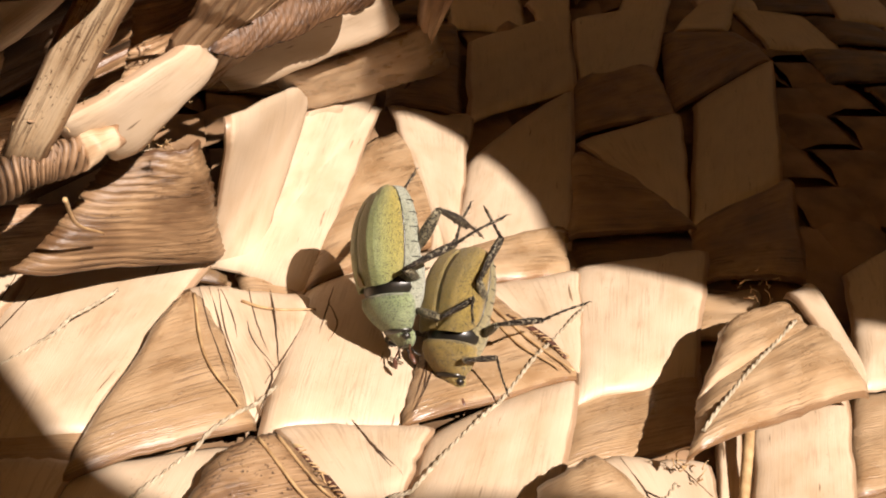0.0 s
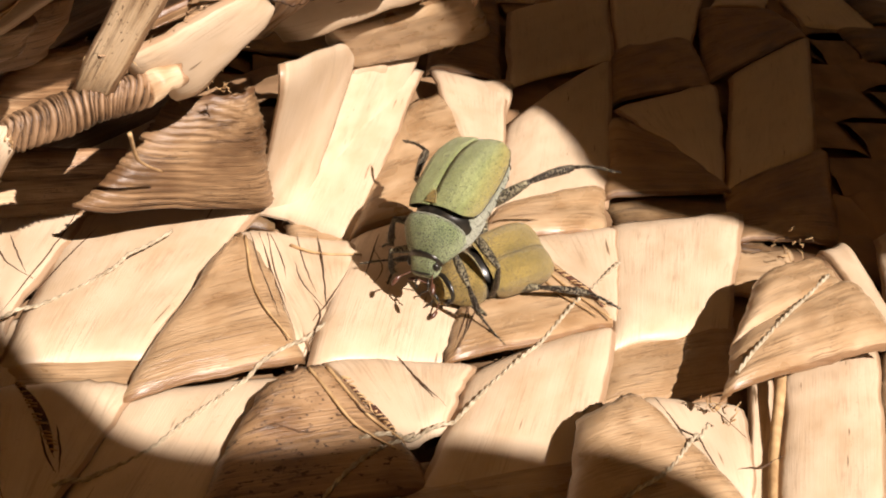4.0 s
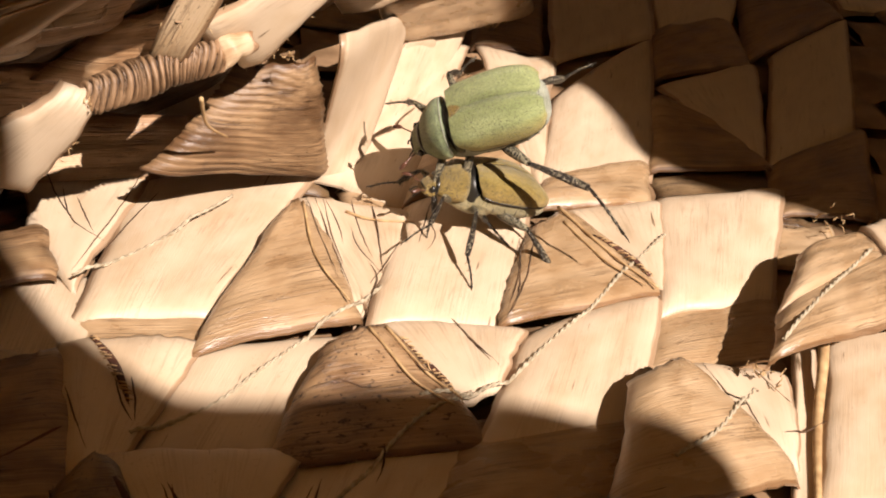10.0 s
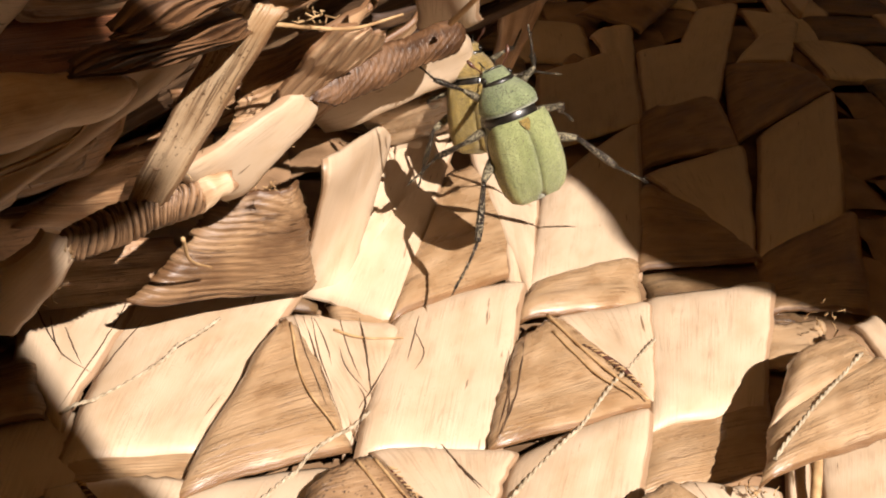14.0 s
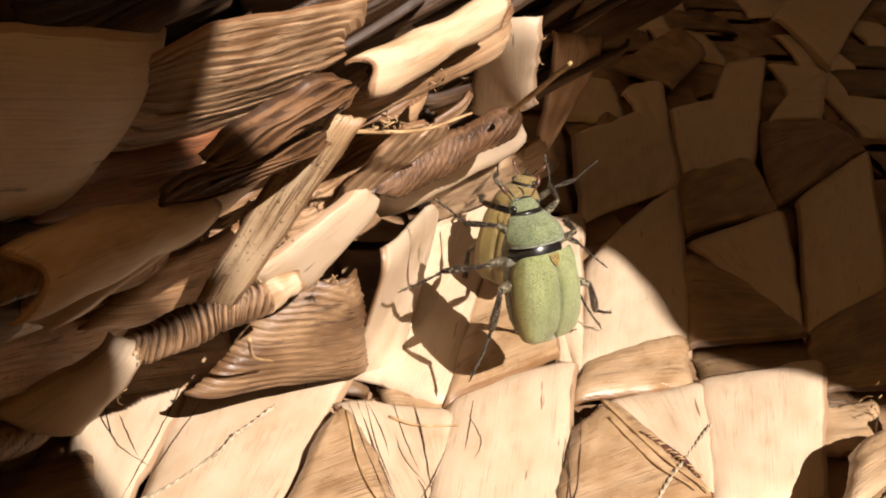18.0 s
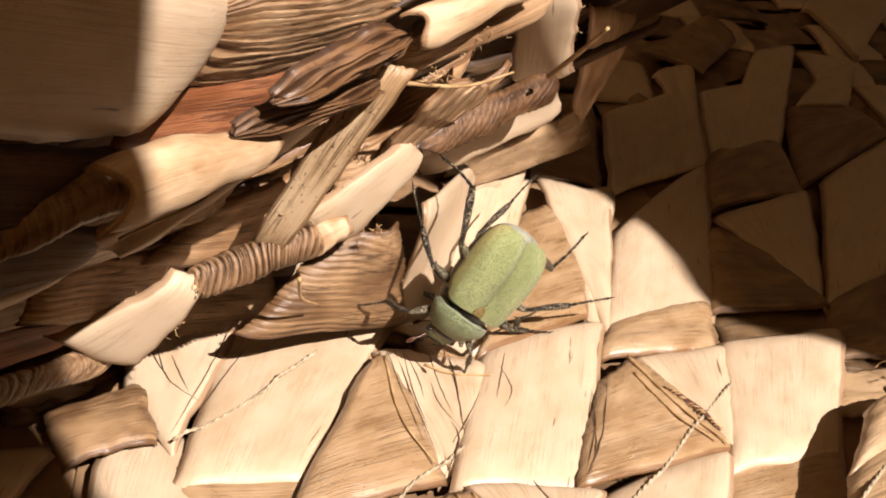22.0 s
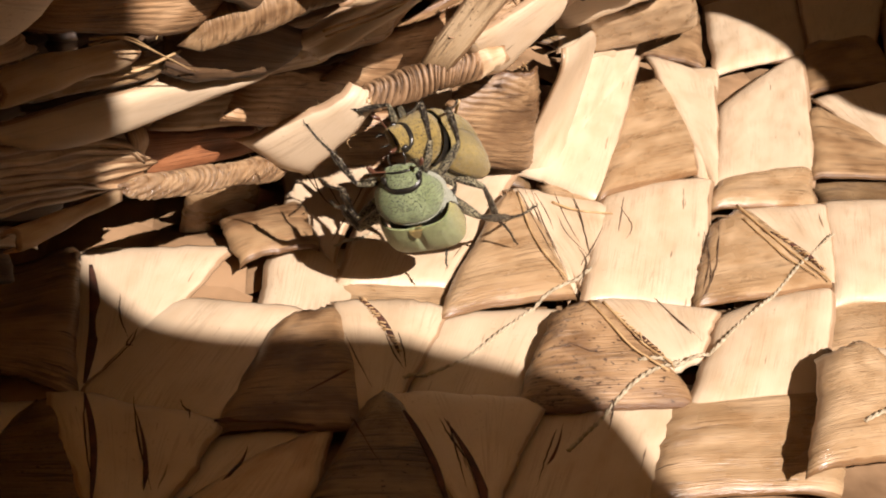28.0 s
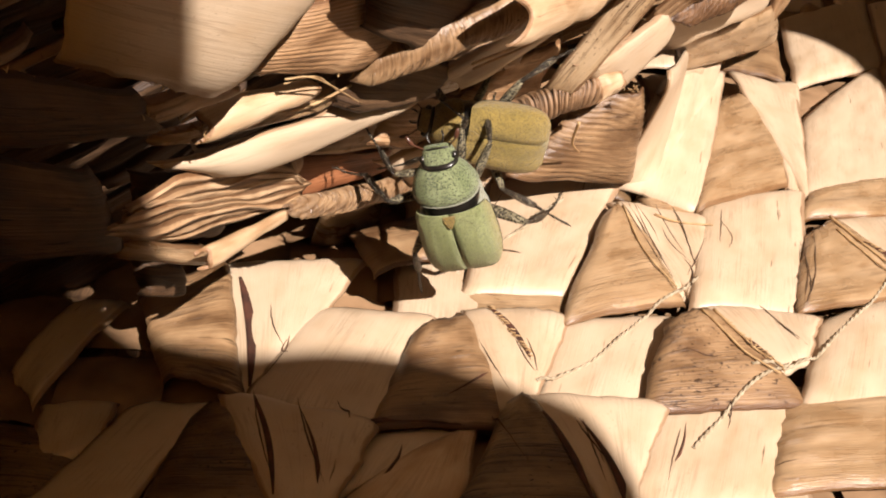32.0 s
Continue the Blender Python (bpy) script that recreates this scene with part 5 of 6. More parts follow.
def hull(ys, widths, tops, bottoms, n, sides=28, power=2.3, wave=0.0):
    """A body part through stations along y: half width, top z and bottom z at each; faces run round it."""
    yy = np.linspace(0, 1, n)
    yy = 0.5 - 0.5 * np.cos(yy * math.pi)
    ys, widths, tops, bottoms = (np.interp(yy, np.linspace(0, 1, 8 * len(ys) - 8), smooth_path([(v, 0, 0) for v in vs], 8)[:, 0]) for vs in (ys, widths, tops, bottoms))

    def point(j, i):
        mid = tops[j] * 0.35 + bottoms[j] * 0.65
        x, z = section(2 * math.pi * i / sides, max(widths[j], 0.02), tops[j] - mid, mid - bottoms[j], power)
        return x, ys[j] + wave * math.sin(3 * x), mid + z
    verts, faces = skin(n, sides, point)
    if ys[-1] < ys[0]:
        faces = [tuple(reversed(f)) for f in faces]
    return verts, faces


WING_Y = [0.44, -0.35, -1.2, -2.1, -3.2, -4.0, -4.6, -4.95]
WING_W = [1.98, 2.14, 2.22, 2.28, 2.28, 2.16, 1.90, 1.40]
WING_H = [1.78, 1.92, 1.97, 1.95, 1.72, 1.36, 0.95, 0.60]
WING_B = [0.35, 0.22, 0.14, 0.10, 0.10, 0.14, 0.22, 0.34]


def wing_case(side):
    """One wing case: half of a broad flat-topped dome, with a shoulder bump, faint ribs, a seam and a rolled outer edge."""
    nu, nv = 22, 34
    at = np.linspace(0, 1, 56)
    ys, ws, hs, bs = (smooth_path([(v, 0, 0) for v in vs], 8)[:, 0] for vs in (WING_Y, WING_W, WING_H, WING_B))
    top, under, edge = [], [], []
    for j in range(nv):
        t = 0.5 - 0.5 * math.cos(math.pi * (j / (nv - 1)) ** 0.9)
        y0, w, h, b = (np.interp(t, at, q) for q in (ys, ws, hs, bs))
        for i in range(nu):
            u = i / (nu - 1)
            x, z = section(math.pi / 2 * (1 - u), w, h - b, 0, 3.1)
            # rounded shoulder and rounded hind corner
            y = y0 - 0.55 * (u ** 5) * max(0, 1 - 5 * t) + 0.16 * (x / 2.2) ** 2 * max(0, 1 - 4 * t) + 0.34 * math.exp(-(x / 0.22) ** 2) * max(0, 6 * t - 5)
            bump = 0.10 * math.exp(-((u - 0.62) / 0.12) ** 2 - ((t - 0.10) / 0.07) ** 2) + 0.07 * math.exp(-((u - 0.55) / 0.12) ** 2 - ((t - 0.86) / 0.06) ** 2)
            ribs = 0.03 * sum(math.exp(-((u - q) / 0.045) ** 2) for q in (0.30, 0.48, 0.66)) * min(1, 6 * t)
            seam = -0.02 * math.exp(-(u / 0.03) ** 2)
            z = b + z + (bump + ribs + seam) * (1 - u ** 4)
            x = max(x, 0.012)
            top.append(np.array((side * x, y, z)) * MM)
            under.append(np.array((side * max(x - 0.09 * u, 0.012), y + 0.03 * (2 * t - 1), z - 0.10)) * MM)
            edge.append(u * 0.8 + 0.2 * t)
    verts, faces = sheet(top, under, nu, nv)
    if side < 0:
        faces = [tuple(reversed(q)) for q in faces]
    return verts, faces, edge + edge


def leg_part(length, radii, bristles, teeth, rng, bend=0.0, beads=0):
    """A leg segment along +x: thick and thin by radii, with bristles, teeth on its outer side, and beads where it is jointed."""
    n = 9 if not beads else 6 * beads + 1
    s = np.linspace(0, 1, n)
    line = np.stack([s * length, 0 * s, bend * length * np.sin(math.pi * s)], 1)
    rad = np.interp(s, np.linspace(0, 1, len(radii)), radii)
    if beads:
        rad = rad * (0.62 + 0.5 * np.abs((s * beads) % 1.0) ** 0.7)
    verts, faces = tube(line, rad, 9)
    spikes = [(rng.uniform(0.1, 1.0), rng.normal(0, 1, 3) + (0.6, 0, 0), rng.uniform(0.14, 0.30), 0.017) for _ in range(bristles)]
    spikes += [(0.50 + 0.48 * k / max(1, teeth - 1), np.array((0.55, 0.2 * (-1) ** k, -1.0)), 0.26, 0.06) for k in range(teeth)]
    for at, d, reach, thick in spikes:
        k = int(at * (n - 1))
        d = d / np.linalg.norm(d)
        p = line[k] + d * rad[k] * 0.6
        v, f = tube([p, p + d * reach * 0.6 + (0.03, 0, 0), p + d * reach + (0.10, 0, 0)], [thick, thick * 0.7, thick * 0.2], 4)
        faces += [tuple(i + len(verts) for i in q) for q in f]
        verts += v
    return verts, faces


# right legs: hip (mm), lengths of thigh, shin and foot, and the way each points at rest
LEGS = {
    "fore_leg": ((1.0, 1.8, -0.7), (2.0, 2.1, 2.4), ((0.75, 0.55, 0.35), (0.45, 0.35, -0.8), (0.4, 0.75, -0.5))),
    "middle_leg": ((1.25, 0.2, -0.9), (2.5, 2.9, 3.2), ((0.9, 0.05, 0.4), (0.45, -0.1, -0.9), (0.6, -0.3, -0.6))),
    "hind_leg": ((1.2, -1.3, -0.9), (3.0, 3.7, 3.8), ((0.75, -0.55, 0.35), (0.3, -0.75, -0.6), (0.3, -0.8, -0.4))),
}


def beetle(name, look_of, label, size_of=1.0):
    """A small scaly chafer: head towards +y, back towards +z. Returns the thing and its legs."""
    cover, neck, belly, plate = look_of
    ob = tagged(new(name), label, "beetle")
    ob.scale = (size_of,) * 3
    rng = np.random.RandomState(11)
    abdomen = child("abdomen", mesh_of("abdomen", *hull((0.6, -0.6, -2.0, -3.4, -4.5, -5.0, -5.12), (1.7, 2.0, 2.14, 2.06, 1.6, 0.95, 0.2), (0.9, 1.0, 1.0, 0.9, 0.7, 0.45, 0.1), (-1.1, -1.25, -1.3, -1.2, -1.0, -0.75, -0.3), 26), belly), ob, "pale scaly abdomen with fine dark ring seams")
    for y, w, up, down in ((-0.9, 2.06, 0.06, 1.27), (-1.7, 2.15, 0.05, 1.31), (-2.5, 2.16, 0.05, 1.30), (-3.3, 2.10, 0.05, 1.22), (-4.0, 1.90, 0.08, 1.12)):
        ring = [(w * math.copysign(abs(math.cos(t)) ** 0.87, math.cos(t)), y, -0.45 + (0.5 if math.sin(t) > 0 else down - 0.44) * math.copysign(abs(math.sin(t)) ** 0.87, math.sin(t))) for t in np.linspace(math.pi * 0.96, math.pi * 2.04, 24)]
        child("belly_ring", mesh_of("belly_ring", *tube(ring, 0.028, 5), SHELL), abdomen, "dark seam between belly rings")
    for side in (1, -1):
        v, f, e = wing_case(side)
        me = mesh_of("wing_case", v, f, cover)
        me.attributes.new("edge", "FLOAT", "POINT").data.foreach_set("value", np.array(e, dtype=np.float32))
        case = child("wing_case", me, ob)
        at = np.linspace(0.03, 0.93, 22)
        line = [(side * (np.interp(q, np.linspace(0, 1, 8), WING_W) - 0.015), np.interp(q, np.linspace(0, 1, 8), WING_Y) - 0.4 * max(0, 1 - 5 * q), np.interp(q, np.linspace(0, 1, 8), WING_B) - 0.04) for q in at]
        child("edge_groove", mesh_of("edge_groove", *tube(smooth_path(line, 2), 0.05, 6), SHELL), case, "black rim under the wing case")
    v = [(-0.36, 0.34, 1.86), (0.36, 0.34, 1.86), (0.30, 0.05, 1.96), (0.12, -0.30, 2.02), (0, -0.40, 2.03), (-0.12, -0.30, 2.02), (-0.30, 0.05, 1.96)]
    v += [(x, y, z - 0.3) for x, y, z in v]
    f = [tuple(reversed(range(7)))] + [(i, (i + 1) % 7, 7 + (i + 1) % 7, 7 + i) for i in range(7)]
    child("scutellum", mesh_of("scutellum", [tuple(c * MM for c in p) for p in v], f, plate, smooth=False), ob, "small yellowish triangular plate")
    child("thorax", mesh_of("thorax", *hull((-0.4, 0.3, 0.8, 1.4), (1.5, 1.74, 1.62, 1.2), (1.55, 1.62, 1.58, 1.3), (-1.2, -1.25, -1.1, -0.8), 12), SHELL), ob, "black waist between wing cases and neck shield")
    child("breast", mesh_of("breast", *hull((2.4, 1.6, 0.6, -0.6, -1.6), (0.8, 1.35, 1.75, 1.8, 1.2), (0.2, 0.3, 0.5, 0.5, 0.2), (-0.75, -1.2, -1.45, -1.5, -1.3), 16), belly), ob, "scaly breast between the legs")
    child("pronotum", mesh_of("pronotum", *hull((0.90, 1.02, 1.35, 1.8, 2.3, 2.66, 2.86), (1.55, 1.80, 1.92, 1.80, 1.50, 1.18, 0.95), (1.50, 1.70, 1.74, 1.56, 1.18, 0.80, 0.45), (-0.6, -0.7, -0.8, -0.8, -0.75, -0.65, -0.5), 26, 32, 2.3, 0.0), neck), ob, "scaly rounded neck shield with dark dots")
    rim = [(1.84 * math.copysign(abs(math.cos(t)) ** 0.87, math.cos(t)), 0.98 + 0.05 * math.cos(t) ** 2, 0.14 + 1.56 * abs(math.sin(t)) ** 0.87) for t in np.linspace(0.05, math.pi - 0.05, 30)]
    child("hind_rim", mesh_of("hind_rim", *tube(rim, 0.045, 6), belly), ob, "pale rim of the neck shield")
    head = child("head", mesh_of("head", *hull((2.74, 2.92, 3.15, 3.40, 3.60, 3.70), (0.84, 0.94, 0.94, 0.86, 0.76, 0.58), (0.46, 0.50, 0.34, 0.10, -0.14, -0.30), (-0.62, -0.74, -0.78, -0.76, -0.66, -0.55), 18, 24, 2.8), neck), ob, "scaly head bent down, blunt in front")
    child("head_band", mesh_of("head_band", *hull((2.70, 2.86, 2.98), (1.04, 1.06, 0.93), (0.70, 0.70, 0.54), (-0.6, -0.66, -0.66), 8), SHELL), head, "black groove behind the head")
    lip = [(x, 3.66 - 0.10 * (x / 0.6) ** 2, -0.16 - 0.1 * (x / 0.6) ** 2) for x in np.linspace(-0.72, 0.72, 12)]
    child("mouth_rim", mesh_of("mouth_rim", *tube(lip, 0.07, 6), SHELL), head, "raised dark front edge of the head")
    for side in (1, -1):
        v, f = hull((2.92, 3.06, 3.22, 3.36), (0.06, 0.2, 0.2, 0.06), (0.06, 0.22, 0.20, 0.02), (-0.06, -0.26, -0.26, -0.06), 9, 14, 2.0)
        child("eye", mesh_of("eye", [(p[0] + side * 0.90 * MM, p[1], p[2] - 0.06 * MM) for p in v], f, SHELL), head, "glossy black eye")
        line = smooth_path([(side * 0.7, 3.55, -0.35), (side * 1.0, 3.95, -0.2), (side * 1.25, 4.25, -0.15), (side * 1.45, 4.7, -0.25)], 6)
        rad = np.interp(np.linspace(0, 1, len(line)), (0, 0.55, 0.65, 0.85, 1.0), (0.05, 0.045, 0.12, 0.15, 0.07))
        child("antenna", mesh_of("antenna", *tube(line, rad, 7), CLUB), head, "short reddish clubbed antenna")
        palp = smooth_path([(side * 0.35, 3.75, -0.55), (side * 0.45, 4.05, -0.75), (side * 0.40, 4.2, -1.0)], 5)
        child("palp", mesh_of("palp", *tube(palp, 0.055, 6), SHELL), head, "short mouth feeler")
    legs = []
    for kind, (hip, size, ways) in LEGS.items():
        k = {"fore_leg": 0.68, "middle_leg": 0.76, "hind_leg": 0.92}[kind]
        for side in (1, -1):
            thigh = child(kind, mesh_of(kind, *leg_part(size[0], [0.20 * k, 0.34 * k, 0.38 * k, 0.32 * k, 0.20 * k], 10, 0, rng), LEG_SCALES), ob, "dark leg flecked with pale scales")
            shin = child("shin", mesh_of("shin", *leg_part(size[1], [0.15 * k, 0.20 * k, 0.26 * k, 0.29 * k, 0.22 * k], 34, 3 if kind != "hind_leg" else 2, rng, 0.02), SHIN_SCALES), thigh, "bristly toothed shin")
            foot = child("foot", mesh_of("foot", *leg_part(size[2] * 0.86, [0.14 * k, 0.11 * k, 0.10 * k, 0.11 * k], 16, 0, rng, 0.05, 5), SHIN_SCALES), thigh, "thin black foot of five joints")
            claw = smooth_path([(size[2] * 0.84, 0, 0), (size[2] * 0.94, 0, 0.06), (size[2], 0, -0.10)], 5)
            child_of_foot = tube(claw, np.linspace(0.07, 0.015, len(claw)), 6)
            v, f = [tuple(q.co) for q in foot.data.vertices], [tuple(p.vertices) for p in foot.data.polygons]
            foot.data = mesh_of("foot", v + child_of_foot[0], f + [tuple(i + len(v) for i in q) for q in child_of_foot[1]], SHIN_SCALES)
            legs.append((kind, side, thigh, shin, foot))
    return ob, legs


GREEN_LOOK = (GREEN, GREEN_NECK, PALE_SIDE, YELLOW_NECK)
YELLOW_LOOK = (YELLOW, YELLOW_NECK, BELLY_Y, YELLOW_NECK)
male, male_legs = beetle("green_beetle", GREEN_LOOK, "pale green scaly chafer clinging to another beetle")
female, female_legs = beetle("yellow_beetle", YELLOW_LOOK, "yellow-brown scaly chafer with dark spiny legs", 0.9)

# seconds, place (mm), Euler angles (degrees)
MALE_ROWS = [
    (0, -1.0, 0.6, 4.9, -83, 43, 122),
    (1, 0.7, -2.8, 4.8, -72, 26, 149),
    (2, 1.1, -0.3, 4.8, -59, 10, 156),
    (3, 1.1, -0.3, 5.3, -51, 14, 158),
    (3.5, -0.1, 0.2, 6.0, -38, 17, 151),
    (5.5, -0.8, -0.5, 4.9, -34, 17, 148),
    (6, -0.5, -1.2, 5.2, -41, 7, 141),
    (7, -1.1, 0.1, 5.2, -40, -9, 141),
    (8, -0.0, 1.7, 4.9, -22, -14, 126),
    (9, -3.3, 1.4, 6.4, -37, -27, 108),
    (10, -3.4, 3.6, 7.5, -38, -33, 115),
    (11, -3.6, 5.9, 6.9, 6, -25, 54),
    (12, 0.3, 8.4, 9.5, 22, 2, 47),
    (13, 0.6, 11.3, 9.9, 50, -3, 52),
    (14, -1.1, 11.5, 11.9, 64, -16, 37),
    (15, -3.1, 10.1, 12.9, 54, -23, 40),
    (15.5, -3.1, 9.0, 12.5, 50, -26, 43),
    (17.5, -3.5, 7.9, 10.3, 63, -4, 50),
    (18, -2.7, 7.0, 10.6, 64, -0, 45),
    (19, -3.1, 5.1, 9.2, 77, 9, 34),
    (19.5, -4.3, 4.2, 10.0, 59, 35, 11),
    (20, -3.4, 4.4, 11.8, -9, 40, -53),
    (20.25, -3.1, 5.6, 10.4, -31, 24, -83),
    (20.5, -2.8, 6.7, 9.1, -42, 1, -102),
    (20.75, -3.7, 4.1, 7.9, -65, -4, -126),
    (21, -4.6, 1.4, 6.8, -86, -17, -147),
    (22, -7.3, 1.5, 6.9, -80, -34, -164),
    (22.5, -5.8, 2.6, 8.3, -82, -57, -157),
    (23, -6.3, 1.3, 5.9, 60, -81, 69),
    (23.5, -7.8, -0.6, 6.7, 87, -53, 34),
    (24, -9.3, -2.4, 7.5, 86, -25, 25),
    (25, -10.0, -5.5, 8.3, 93, -31, 30),
    (25.5, -9.9, -5.3, 8.3, 85, -18, 23),
    (27.5, -16.6, -12.6, 8.1, 116, -13, 0),
    (28, -16.2, -14.0, 8.3, 125, -19, 12),
    (29, -17.9, -16.5, 8.3, 118, -22, 11),
    (30, -17.1, -16.7, 8.5, 105, -34, 33),
    (31, -18.8, -17.0, 9.5, 99, -33, 13),
    (32, -21.3, -17.5, 10.2, 99, -19, 11),
]
FEMALE_ROWS = [
    (0, 2.8, -0.2, 2.9, -56, 32, 143),
    (1, 3.3, 0.7, 2.9, -70, 33, 131),
    (1.5, 3.1, 1.0, 2.5, -38, 8, 156),
    (2, 2.9, 1.2, 2.1, -16, -24, 165),
    (3, 3.0, 1.2, 1.9, -14, -17, 159),
    (3.5, 1.9, 1.4, 1.9, -7, -36, 141),
    (5.5, 1.6, -1.1, 2.3, -3, 8, 133),
    (6, 1.4, -1.4, 2.8, -6, 3, 126),
    (7, 1.5, -2.3, 3.2, -8, 2, 122),
    (8, 0.6, -0.3, 2.5, 5, -2, 112),
    (9, -2.5, 1.8, 3.3, 7, -2, 103),
    (10, -2.3, 3.3, 3.4, 9, 6, 114),
    (10.5, -2.9, 4.0, 3.3, -2, -23, 86),
    (11, -3.4, 4.7, 3.2, 4, -54, 52),
    (11.5, -2.7, 8.7, 4.4, 39, -35, 29),
    (12, -2.0, 12.6, 5.6, 60, -10, 23),
    (13, -2.9, 16.1, 8.7, 69, -11, 5),
    (14, -4.7, 20.7, 9.8, 68, -14, 8),
    (15, -7.4, 20.7, 9.4, 62, 3, 32),
    (15.5, -6.4, 18.8, 9.6, 59, -2, 5),
    (17.5, -6.6, 17.6, 7.4, 65, -1, 16),
    (18, -4.6, 17.9, 6.9, 64, -9, -27),
    (19, -4.5, 15.6, 6.4, 67, -3, -8),
    (19.333, -4.5, 14.6, 5.3, 32, -8, -29),
    (19.667, -4.6, 13.6, 4.3, -1, -23, -45),
    (20, -4.6, 12.6, 3.3, -35, -44, -49),
    (20.333, -5.4, 11.0, 2.9, -18, -26, -102),
    (20.667, -6.1, 9.4, 2.5, -22, -3, -144),
    (21, -6.9, 7.8, 2.1, -40, 11, 172),
    (22, -8.1, 7.7, 2.9, -53, -24, 149),
    (23, -9.2, 7.5, 3.7, -51, -62, 123),
    (23.5, -9.9, 6.1, 4.9, 44, -73, 56),
    (24, -10.6, 4.7, 6.1, 105, -51, 25),
    (25, -12.1, 3.8, 6.4, 100, -41, 19),
    (25.5, -11.9, 4.6, 6.5, 106, -18, 2),
    (26.5, -14.1, -1.6, 8.3, 76, -43, 56),
    (27.5, -16.2, -7.8, 10.0, 33, -32, 121),
    (28, -16.7, -9.3, 9.4, 29, -22, 135),
    (29, -18.2, -12.3, 10.1, 14, -30, 141),
    (30, -18.8, -13.0, 10.7, 15, -47, 141),
    (31, -19.7, -12.5, 11.7, 38, -80, 96),
    (32, -21.6, -12.3, 12.1, 18, -74, 87),
]
